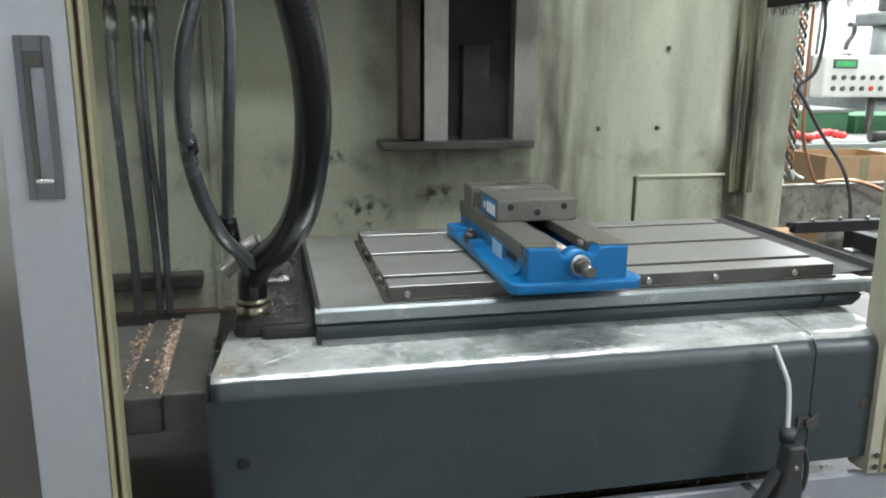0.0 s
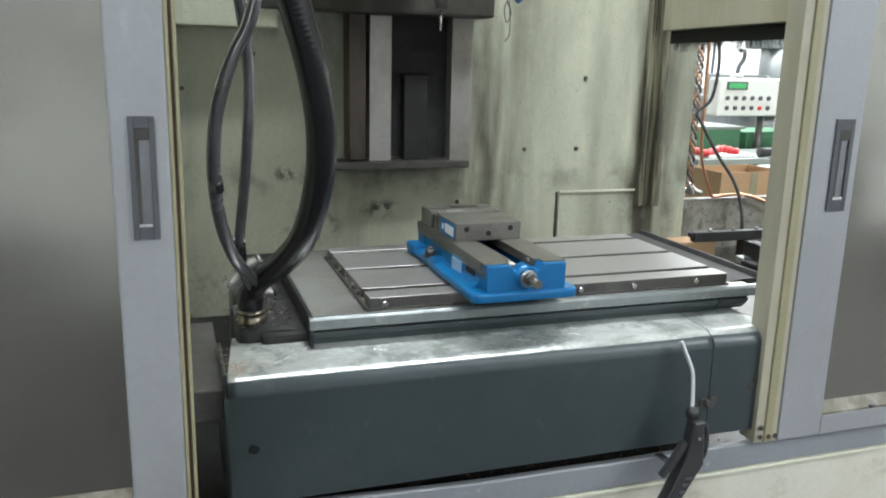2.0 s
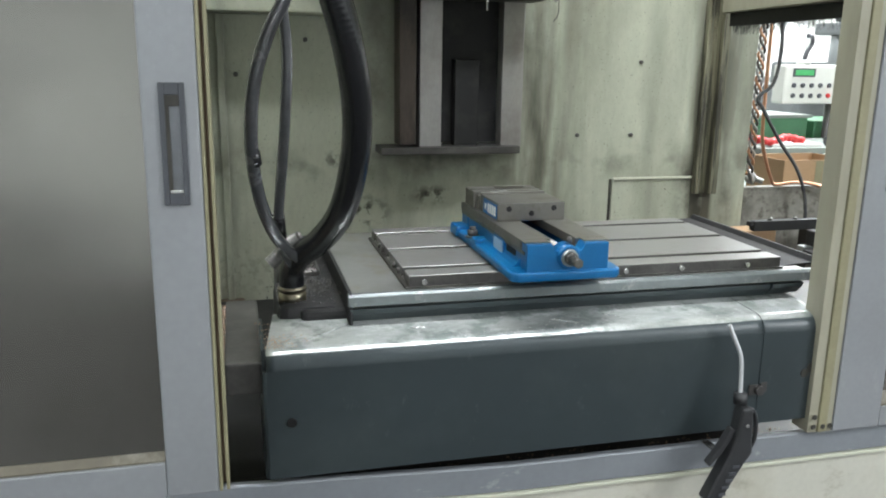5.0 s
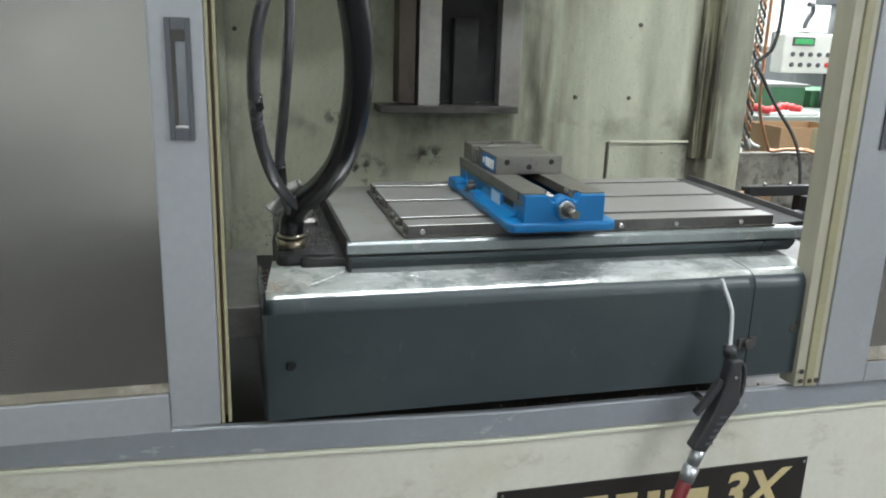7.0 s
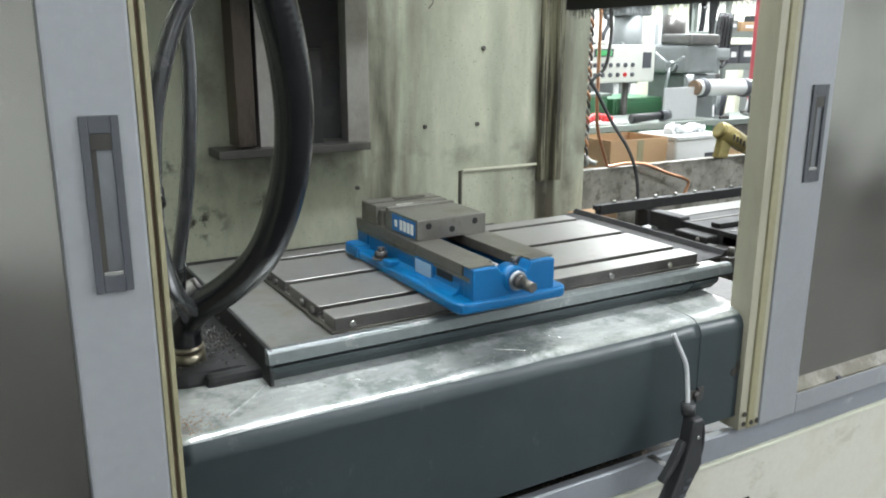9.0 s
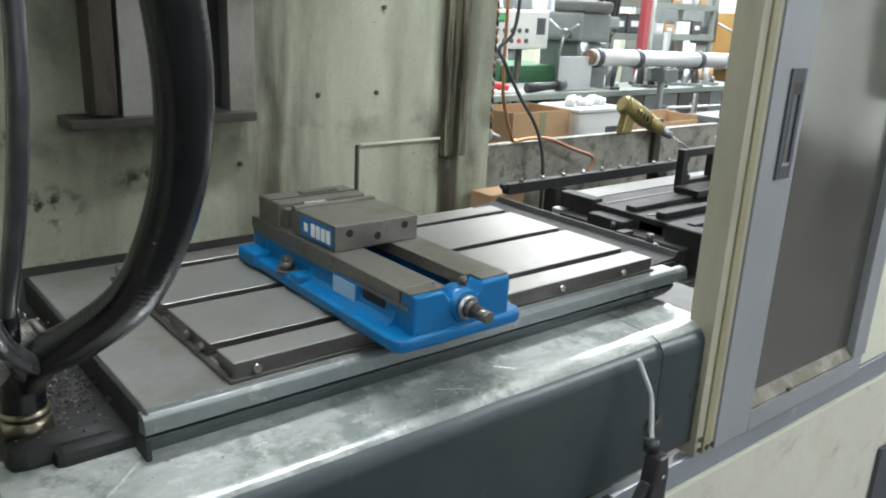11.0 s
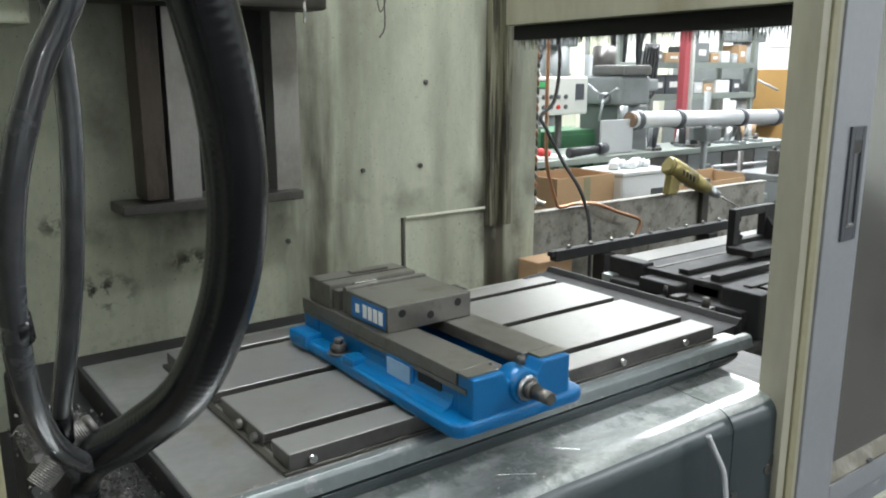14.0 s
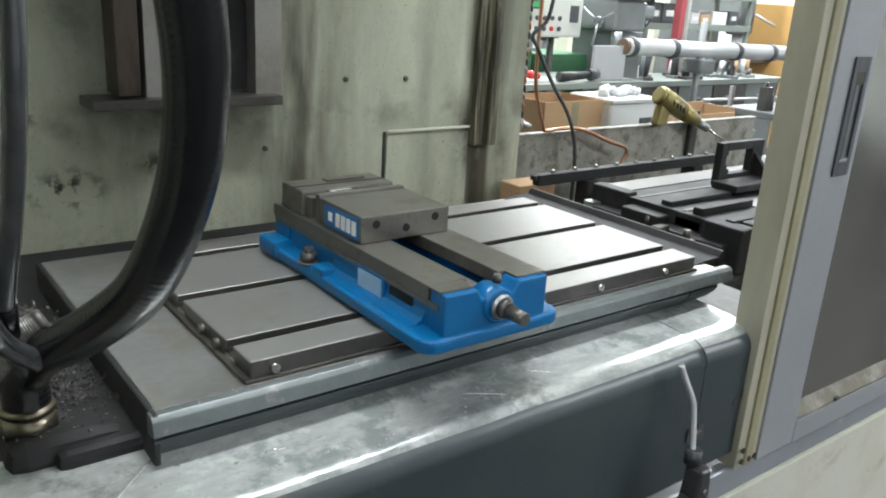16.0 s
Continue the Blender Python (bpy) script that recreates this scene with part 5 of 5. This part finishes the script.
part("tape", bm_box(2.02, 2.06, 1.6185, 1.6198, 0.74, 0.92), M["seal"], cb, "tan packing tape")

tb = thing("plastic_tub", (2.45, 1.75, 0.735), "white plastic tub with a dark handle opening", "tub")
tubm = bm_box(2.28, 2.60, 1.62, 1.86, 0.736, 0.905, 0.02, 3)
for v in tubm.verts:
    v.co.x = 2.44 + (v.co.x - 2.44) * (1 + (v.co.z - 0.82) * 0.6)
part("body", tubm, M["tub"], tb)
part("rim", bm_box(2.262, 2.618, 1.60, 1.88, 0.9055, 0.925, 0.008), M["tub"], tb)
part("handle_opening", bm_box(2.49, 2.58, 1.6165, 1.6195, 0.775, 0.83, 0.006), M["handle_dark"], tb)
part("bag", bm_tube([(2.30, 1.7, 0.935), (2.36, 1.74, 0.955), (2.42, 1.7, 0.94), (2.5, 1.73, 0.95), (2.56, 1.7, 0.937)], 0.022, 6, 9, 0.004, 0.03), M["tub"], tb, "crumpled white plastic bag")

t2 = thing("side_table", (2.8, 2.55, 0), "grey-green table with papers and tools", "table")
part("top", bm_box(2.25, 3.45, 2.36, 2.9, 0.86, 0.895, 0.004), M["bench_top"], t2)
for bx, by in ((2.3, 2.40), (3.36, 2.40), (2.3, 2.82), (3.36, 2.82)):
    part("leg", bm_box(bx, bx + 0.06, by, by + 0.06, 0.0, 0.8595, 0.003), M["bench_green"], t2)
pp = tagged(part("paper_stack", bm_box(2.35, 2.68, 2.4, 2.66, 0.896, 0.915, 0.004), M["white"]), "white papers lying on the side table", "paper")
ps = thing("hand_grinder", (2.8, 2.42, 0.9), "black hand grinder on the side table", "power tool")
part("body", bm_cyl((2.72, 2.42, 0.925), (2.95, 2.40, 0.935), 0.03, 0.022, 16, 0.004), M["gun_black"], ps)
part("head", bm_cyl((2.95, 2.40, 0.935), (3.02, 2.40, 0.94), 0.036, 0.03, 16, 0.004), M["handle_dark"], ps)
pq = tagged(part("grey_plate", bm_box(3.02, 3.30, 2.44, 2.46, 0.896, 1.10, 0.003), M["silver"]), "upright pale grey sheet standing on the table", "plate")
rt = tagged(part("red_rag", bm_tube([(2.10, 2.42, 0.925), (2.25, 2.45, 0.945), (2.35, 2.42, 0.93), (2.48, 2.46, 0.95), (2.58, 2.43, 0.93)], 0.022, 6, 9, 0.003, 0.04), M["red_plastic"]), "bright red rag along the table edge", "rag")
rt.location.z = -0.005

# green benches
gb = thing("green_cabinet", (2.6, 3.1, 0), "green steel cabinet with a pale top", "cabinet")
part("body", bm_box(2.2, 3.0, 2.95, 3.35, 0.0, 1.02, 0.006), M["bench_green"], gb)
part("top", bm_box(2.18, 3.02, 2.93, 3.37, 1.0205, 1.04, 0.003), M["bench_top"], gb)
gc = thing("green_cabinet", (3.3, 3.1, 0), "bright green steel cabinet under the mill", "cabinet")
part("body", bm_box(3.05, 3.55, 2.95, 3.35, 0.0, 1.00, 0.006), M["bench_green"], gc)
part("drawer", bm_box(3.07, 3.53, 2.942, 2.949, 0.80, 0.97, 0.002), M["bench_green"], gc)


def knee_mill(x, y, s, label):
    """A vertical knee mill: column, ram, head, knee and table."""
    m = thing("knee_mill", (x, y, 0), label, "milling machine", "knee mills")
    col_ = bm_box(x - 0.22 * s, x + 0.22 * s, y - 0.1 * s, y + 0.4 * s, 0.0, 1.25 * s, 0.03)
    for v in col_.verts:
        k = 1 - 0.25 * v.co.z / (1.25 * s)
        v.co.x = x + (v.co.x - x) * k
    part("column", col_, M["mill_grey"], m)
    part("ram", bm_box(x - 0.13 * s, x + 0.13 * s, y - 0.5 * s, y + 0.35 * s, 1.2505 * s, 1.45 * s, 0.03), M["mill_grey"], m)
    part("head", bm_cyl((x, y - 0.42 * s, 1.10 * s), (x, y - 0.42 * s, 1.75 * s), 0.13 * s, 0.12 * s, 24, 0.02), M["mill_grey"], m)
    part("motor", bm_cyl((x, y - 0.42 * s, 1.75 * s), (x, y - 0.42 * s, 2.05 * s), 0.10 * s, 0.10 * s, 24, 0.02), M["mill_grey"], m)
    part("quill", bm_cyl((x, y - 0.42 * s, 0.98 * s), (x, y - 0.42 * s, 1.10 * s), 0.05 * s, 0.05 * s, 18), M["silver"], m)
    part("table", bm_box(x - 0.55 * s, x + 0.55 * s, y - 0.55 * s, y - 0.28 * s, 0.84 * s, 0.91 * s, 0.01), M["steel_dark"], m)
    part("knee", bm_box(x - 0.18 * s, x + 0.18 * s, y - 0.5 * s, y - 0.1 * s, 0.45 * s, 0.8395 * s, 0.02), M["mill_grey"], m)
    for sx in (-1, 1):
        w = part("hand_wheel", bm_cyl((x + sx * 0.56 * s, y - 0.42 * s, 0.87 * s), (x + sx * 0.60 * s, y - 0.42 * s, 0.87 * s), 0.08 * s, 0.08 * s, 20, 0.008), M["silver"], m)
        part("crank_grip", bm_cyl((x + sx * 0.60 * s, y - 0.42 * s, 0.93 * s), (x + sx * 0.68 * s, y - 0.42 * s, 0.93 * s), 0.014 * s, seg=10), M["handle_dark"], w)
    part("feed_lever", bm_cyl((x + 0.12 * s, y - 0.5 * s, 1.3 * s), (x + 0.3 * s, y - 0.62 * s, 1.2 * s), 0.012 * s, seg=8), M["silver"], m)
    part("belt_guard", bm_box(x - 0.15 * s, x + 0.15 * s, y - 0.55 * s, y - 0.2 * s, 1.66 * s, 1.76 * s, 0.02), M["mill_grey"], m)
    return m


knee_mill(2.5, 4.1, 1.0, "grey vertical knee mill with a control box beside it")
knee_mill(3.98, 4.25, 0.95, "grey vertical knee mill behind the benches")
knee_mill(6.6, 4.3, 1.0, "grey vertical knee mill at the far end of the shop")

ctl = thing("control_box", (2.5, 2.3, 1.1), "off-white machine control box with buttons and a green display", "control box")
part("case", bm_box(2.28, 2.80, 2.26, 2.36, 1.15, 1.36, 0.012), M["panel_white"], ctl)
part("display_frame", bm_box(2.33, 2.47, 2.2555, 2.2595, 1.295, 1.34, 0.002), M["handle_dark"], ctl)
part("display", bm_box(2.342, 2.458, 2.253, 2.2553, 1.303, 1.332, 0.001), M["lcd"], ctl, "lit green display")
for r in range(2):
    for c in range(6):
        part("button", bm_cyl((2.34 + 0.056 * c, 2.2595, 1.25 - 0.055 * r), (2.34 + 0.056 * c, 2.249, 1.25 - 0.055 * r), 0.013, seg=12, bevel=0.002), M["handle_dark"] if (r, c) != (1, 4) else M["red_plastic"], ctl)
part("switch_plate", bm_box(2.70, 2.765, 2.255, 2.2595, 1.23, 1.32, 0.002), M["handle_dark"], ctl)
part("post", bm_cyl((2.62, 2.31, 0.201), (2.62, 2.31, 1.15), 0.02, seg=14), M["steel_dark"], ctl)
part("foot", bm_cyl((2.62, 2.31, 0.181), (2.62, 2.31, 0.201), 0.13, seg=20), M["steel_dark"], ctl)
part("goose_neck", bm_tube([(2.42, 2.3, 1.36), (2.43, 2.3, 1.42), (2.46, 2.3, 1.47), (2.44, 2.28, 1.51), (2.40, 2.26, 1.51)], 0.012, 6, 10), M["handle_dark"], ctl)
part("neck_base", bm_cyl((2.42, 2.3, 1.3605), (2.42, 2.3, 1.385), 0.04, 0.03, 16, 0.003), M["panel_white"], ctl)

ctl.location, ctl.scale = (2.965, 2.8895, 1.0573), (1.15, 1.15, 1.15)

# long silver tube on stands
tube = thing("silver_tube", (4.2, 2.5, 1.09), "long silver tube with dark clamp rings on a stand", "tube")
part("tube", bm_cyl((3.30, 2.45, 1.095), (5.9, 2.45, 1.04), 0.052, seg=28, bevel=0.004), M["silver"], tube)
for fx_ in (3.32, 3.72, 4.42, 4.85):
    part("clamp_ring", bm_cyl((fx_, 2.45, 1.094 - (fx_ - 3.3) * 0.0212), (fx_ + 0.045, 2.45, 1.093 - (fx_ - 3.3) * 0.0212), 0.062, seg=24, bevel=0.003), M["handle_dark"], tube)
part("end_cap", bm_cyl((3.27, 2.45, 1.0955), (3.2995, 2.45, 1.095), 0.047, seg=20), M["rust"], tube)
for fx_ in (4.05, 5.5):
    part("stand_post", bm_cyl((fx_, 2.45, 0.0), (fx_, 2.45, 1.26), 0.022, seg=12), M["mill_grey"], tube)
    part("stand_clamp", bm_box(fx_ - 0.07, fx_ + 0.07, 2.37, 2.53, 0.93, 1.02, 0.01), M["mill_grey"], tube)
    part("stand_foot", bm_box(fx_ - 0.2, fx_ + 0.2, 2.3, 2.6, 0.0, 0.05, 0.01), M["mill_grey"], tube)
rod = thing("steel_rod", (4.3, 2.1, 0.8), "thin bright steel rod resting across two stands", "rod")
part("rod", bm_cyl((3.55, 2.02, 0.825), (4.7, 2.06, 0.80), 0.009, seg=10), M["silver"], rod)
for rx in (3.65, 4.6):
    part("stand", bm_cyl((rx, 2.03, 0.0), (rx, 2.03, 0.80), 0.018, seg=10), M["mill_grey"], rod)

# gold-coloured drill lying on the trough
dr = thing("power_drill", (2.45, 1.36, 0.85), "gold-coloured metal power drill lying on the trough edge", "power drill")
part("motor", bm_cyl((2.31, 1.372, 0.975), (2.44, 1.34, 0.905), 0.046, 0.042, 20, 0.01), M["gold"], dr)
part("end_cap", bm_cyl((2.293, 1.376, 0.984), (2.309, 1.372, 0.9755), 0.038, 0.045, 20, 0.004), M["gold"], dr)
part("gear_head", bm_cyl((2.44, 1.34, 0.905), (2.53, 1.318, 0.858), 0.040, 0.026, 18, 0.004), M["gold"], dr)
part("chuck", bm_cyl((2.53, 1.318, 0.858), (2.59, 1.303, 0.826), 0.023, 0.018, 16, 0.003), M["zinc"], dr)
part("bit", bm_cyl((2.59, 1.303, 0.826), (2.71, 1.275, 0.764), 0.006, 0.005, 10), M["steel_bright"], dr)
part("grip", bm_prism([(2.30, 0.95), (2.365, 0.925), (2.345, 0.845), (2.275, 0.85)], 1.345, 1.385, 0.010, "y"), M["gold"], dr)
for k in range(4):
    part("vent_slot", bm_box(2.335 + 0.020 * k, 2.343 + 0.020 * k, 1.312 - 0.0035 * k, 1.318 - 0.0035 * k, 0.938 - 0.011 * k, 0.962 - 0.011 * k, 0.001), M["grime_shade"], dr)

cb2 = thing("cardboard_tray", (2.3, 1.55, 0.735), "low open cardboard tray beside the tub", "box")
part("front", bm_box(2.72, 3.25, 1.60, 1.606, 0.736, 0.83), M["card"], cb2)
part("back", bm_box(2.72, 3.25, 1.80, 1.806, 0.736, 0.86), M["card"], cb2)
part("end", bm_box(2.72, 2.726, 1.6065, 1.7995, 0.736, 0.85), M["card"], cb2)
part("end", bm_box(3.244, 3.25, 1.6065, 1.7995, 0.736, 0.85), M["card"], cb2)

# shelves, column and cabinet at the far side
column = structure("red_column", bm_box(4.84, 4.905, 3.25, 3.315, 0.0, 3.6, 0.006), M["red_paint"], "red painted steel building column", "column")
structure("column_conduit", bm_cyl((4.98, 3.3, 0.0), (4.98, 3.3, 3.6), 0.03, seg=14), M["panel_white"], "pale conduit beside the red column", "conduit")
sh = thing("steel_shelf", (5.3, 3.6, 0), "grey-green steel shelf loaded with small boxes and parts", "shelf")
for sz in (0.6, 1.20, 1.46, 1.8, 2.1):
    part("shelf_board", bm_box(4.65, 6.1, 3.42, 3.82, sz - 0.05, sz, 0.003), M["bench_top"], sh)
for sx in (4.66, 6.06):
    for sy in (3.43, 3.78):
        part("upright", bm_box(sx, sx + 0.035, sy, sy + 0.035, 0.0, 2.3, 0.001), M["bench_top"], sh)
random.seed(21)
for sz in (0.6, 1.20, 1.46, 1.8):
    x = 4.74
    while x < 5.9:
        w, h, d = random.uniform(0.06, 0.2), random.uniform(0.05, 0.17), random.uniform(0.1, 0.22)
        kind = random.choice(("tub", "handle_dark", "card", "handle_dark", "mill_grey", "mill_grey", "silver", "panel_white", "white"))
        it = thing("parts_bin", (x, 3.6, sz), "small %s bin of parts on the steel shelf" % {"white": "white", "tub": "white plastic", "card": "brown cardboard", "handle_dark": "black", "orange": "orange", "mill_grey": "grey", "silver": "silver metal", "panel_white": "off-white", "red_paint": "red"}[kind], "bin", "shelf bins")
        part("bin", bm_box(x, x + w, 3.46, 3.46 + d, sz + 0.0005, sz + h, 0.008), M[kind], it)
        part("label", bm_box(x + w * 0.25, x + w * 0.75, 3.457, 3.4597, sz + h * 0.35, sz + h * 0.65, 0.0006), M["white"], it)
        x += w + random.uniform(0.0, 0.06)
oc = thing("orange_cabinet", (7.3, 3.7, 0), "orange upright storage cabinet", "cabinet")
part("body", bm_box(7.05, 7.65, 3.60, 4.05, 0.0, 1.40, 0.006), M["orange"], oc)
part("door", bm_box(7.07, 7.34, 3.592, 3.599, 0.1, 1.36, 0.002), M["orange"], oc)
part("door", bm_box(7.36, 7.63, 3.592, 3.599, 0.1, 1.36, 0.002), M["orange"], oc)
wb = thing("storage_carton", (7.3, 3.8, 1.40), "white carton on top of the orange cabinet", "box")
part("carton", bm_box(7.1, 7.6, 3.65, 4.0, 1.4005, 1.62, 0.006), M["white"], wb)
part("lid", bm_box(7.09, 7.61, 3.64, 4.01, 1.6205, 1.65, 0.006), M["white"], wb)

# machine vise and odds and ends on a far bench
fb = thing("far_bench", (4.6, 2.9, 0), "grey steel bench crowded with small tools", "bench")
part("top", bm_box(3.75, 5.6, 2.72, 3.15, 0.80, 0.84, 0.004), M["bench_top"], fb)
for bx in (3.78, 5.52):
    for by in (2.75, 3.07):
        part("leg", bm_box(bx, bx + 0.05, by, by + 0.05, 0.0, 0.7995, 0.002), M["mill_grey"], fb)
part("lower_shelf", bm_box(3.84, 5.51, 2.78, 3.06, 0.3, 0.33, 0.003), M["mill_grey"], fb)
for k in range(4):
    dx = 3.845 + 0.42 * k
    dw = part("drawer_front", bm_box(dx, dx + 0.405, 2.735, 2.765, 0.34, 0.795, 0.006), M["mill_grey"] if k % 2 else M["steel_dark"], fb, "dull grey cupboard front")
    part("drawer_handle", bm_box(dx + 0.14, dx + 0.26, 2.722, 2.7345, 0.70, 0.715, 0.003), M["zinc"], dw)
random.seed(33)
for k in range(26):
    bx, by = random.uniform(3.8, 5.5), random.uniform(2.75, 3.05)
    h = random.uniform(0.06, 0.26)
    kind = random.choice(("steel_dark", "silver", "mill_grey", "handle_dark", "white", "card", "gun_black", "zinc"))
    tl = thing("bench_tool", (bx, by, 0.84), "small %s tool standing on the far bench" % {"steel_dark": "dark steel", "silver": "silver", "mill_grey": "grey", "handle_dark": "black", "white": "white", "card": "brown", "gun_black": "black plastic", "zinc": "zinc"}[kind], "tool", "bench tools")
    part("shaft", bm_cyl((bx, by, 0.8405), (bx + random.uniform(-0.03, 0.03), by, 0.84 + h), random.uniform(0.012, 0.035), random.uniform(0.01, 0.03), 10, 0.003), M[kind], tl)
    part("base", bm_box(bx - 0.045, bx + 0.045, by - 0.04, by + 0.04, 0.8402, 0.862, 0.004), M[random.choice(("steel_dark", "mill_grey", "zinc"))], tl)

# drill press between the benches
dp = thing("drill_press", (3.5, 2.75, 0), "grey bench drill press on a pedestal", "drill press")
part("column", bm_cyl((3.55, 3.05, 0.0), (3.55, 3.05, 1.5), 0.045, seg=16), M["mill_grey"], dp)
part("head", bm_box(3.42, 3.72, 2.66, 3.12, 1.17, 1.36, 0.03, 3), M["mill_grey"], dp)
part("body", bm_box(3.50, 3.78, 2.72, 3.1, 0.75, 1.165, 0.02), M["mill_grey"], dp)
part("pedestal", bm_box(3.46, 3.82, 2.66, 3.16, 0.0, 0.7495, 0.02), M["mill_grey"], dp)
part("motor", bm_cyl((3.60, 2.98, 1.36), (3.60, 2.98, 1.56), 0.085, 0.08, 18, 0.01), M["steel_dark"], dp)
part("belt_cover", bm_box(3.42, 3.70, 2.64, 2.92, 1.361, 1.43, 0.02), M["way_dark"], dp)
part("feed_hub", bm_cyl((3.42, 2.78, 1.22), (3.36, 2.76, 1.22), 0.035, seg=16, bevel=0.004), M["zinc"], dp)
for k in range(3):
    a = 0.6 + 2.1 * k
    part("feed_spoke", bm_cyl((3.37, 2.76, 1.22), (3.35, 2.76 + 0.15 * math.cos(a), 1.22 + 0.15 * math.sin(a)), 0.009, seg=8), M["zinc"], dp)
part("chuck", bm_cyl((3.47, 2.68, 1.05), (3.47, 2.68, 1.17), 0.03, 0.035, 16, 0.003), M["zinc"], dp)

# hanging light cables and pegs on the far wall
for k in range(7):
    x = 2.4 + 0.75 * k
    w = thing("wall_panel", (x, 4.89, 1.0), "pale wall cabinet panel on the shop wall", "panel", "wall panels")
    part("panel", bm_box(x - 0.22, x + 0.2, 4.84, 4.895, 1.0 + 0.12 * (k % 3), 1.85 + 0.1 * (k % 2), 0.006), M["mill_grey"] if k % 3 == 1 else M["panel_white"], w)
    part("cable", bm_tube([(x + 0.26, 4.87, 3.3), (x + 0.27, 4.86, 2.2), (x + 0.25 + 0.03 * (k % 2), 4.86, 1.6), (x + 0.24, 4.87, 1.0)], 0.014, 6, 8), M["handle_dark"], w)

for x, w in ((5.10, 0.10), (5.42, 0.14), (6.35, 0.12)):
    structure("wall_pillar", bm_box(x, x + w, 4.70, 4.899, 0.0, 3.6, 0.006), M["cream_clean"], "pale yellow pillar against the shop wall", "pillar")
hb_ = thing("drive_belt", (5.64, 4.6, 1.4), "black drive belt hanging on the shop wall", "belt")
part("belt", bm_tube([(5.64 + 0.085 * math.cos(a), 4.66, 1.72 + 0.36 * math.sin(a)) for a in (2 * math.pi * k / 14 for k in range(15))], 0.028, 4, 8), M["rubber"], hb_)
part("peg", bm_cyl((5.64, 4.60, 2.07), (5.64, 4.90, 2.07), 0.014, seg=10), M["steel_dark"], hb_)
gm = thing("grinder_column", (4.22, 3.0, 0), "tall grey machine column behind the benches", "machine")
part("column", bm_box(4.02, 4.36, 3.20, 3.40, 0.0, 1.24, 0.02), M["mill_grey"], gm)
part("cap", bm_box(3.98, 4.42, 3.16, 3.41, 1.2405, 1.33, 0.02), M["mill_grey"], gm)
part("spindle_box", bm_box(4.06, 4.32, 3.155, 3.1995, 0.98, 1.14, 0.012), M["steel_dark"], gm)

# dark cables looped over the shelf end, and grey tool carts behind the drill
lc = thing("cable_bundle", (4.5, 3.4, 1.0), "black cables hung in loops beside the shelf", "cable")
for k in range(5):
    x = 4.42 + 0.035 * k
    part("loop", bm_tube([(x + 0.12, 3.40, 2.3), (x + 0.05, 3.40, 1.95), (x - 0.02 * k, 3.39, 1.70), (x - 0.03 * k, 3.38, 1.45 - 0.04 * k), (x + 0.05, 3.38, 1.36 - 0.04 * k), (x + 0.11, 3.39, 1.6)], 0.016, 6, 8), M["rubber"], lc)


def tool_cart(x, y, top, label):
    """A low steel cart: two trays on four posts, with jars and blocks standing on it."""
    c = thing("tool_cart", (x, y, 0), label, "cart", "tool carts")
    for z in (0.35, top):
        part("tray", bm_box(x - 0.3, x + 0.3, y - 0.2, y + 0.2, z - 0.04, z, 0.006), M["mill_grey"], c)
    for sx in (-0.27, 0.27):
        for sy in (-0.17, 0.17):
            part("post", bm_cyl((x + sx, y + sy, 0.0), (x + sx, y + sy, top + 0.12), 0.016, seg=10), M["steel_dark"], c)
    return c


tool_cart(3.95, 1.75, 0.80, "grey steel tool cart crowded with parts")
tool_cart(4.7, 1.85, 0.84, "grey steel tool cart crowded with parts")
tool_cart(3.4, 1.25, 0.62, "grey steel tool cart beside the trough")
random.seed(44)
for cx, cy, top, n in ((3.95, 1.75, 0.80, 12), (4.7, 1.85, 0.84, 12), (3.4, 1.25, 0.62, 7)):
    for k in range(n):
        bx, by = cx - 0.25 + 0.5 * (k + 0.5) / n, cy + random.uniform(-0.14, 0.14)
        r, h = random.uniform(0.018, 0.045), random.uniform(0.05, 0.22)
        kind, word = random.choice((("steel_dark", "dark steel"), ("handle_dark", "black"), ("steel_dark", "dark steel"), ("gun_black", "black plastic"), ("zinc", "zinc"), ("mill_grey", "grey"), ("tub", "white plastic"), ("card", "brown"), ("silver", "silver")))
        j = thing("machine_part", (bx, by, top), "small %s machine part on a steel cart" % word, "part", "parts on carts")
        if k % 2:
            part("body", bm_cyl((bx, by, top + 0.0005), (bx, by, top + h), r, r * 0.8, 12, 0.004), M[kind], j)
            part("neck", bm_cyl((bx, by, top + h), (bx, by, top + h + 0.03), r * 0.5, r * 0.4, 10, 0.002), M["zinc"], j)
        else:
            part("body", bm_box(bx - r, bx + r, by - r * 0.8, by + r * 0.8, top + 0.0005, top + h * 0.7, 0.006), M[kind], j)
            part("knob", bm_cyl((bx, by, top + h * 0.7), (bx, by, top + h * 0.7 + 0.025), r * 0.4, seg=10), M["steel_dark"], j)
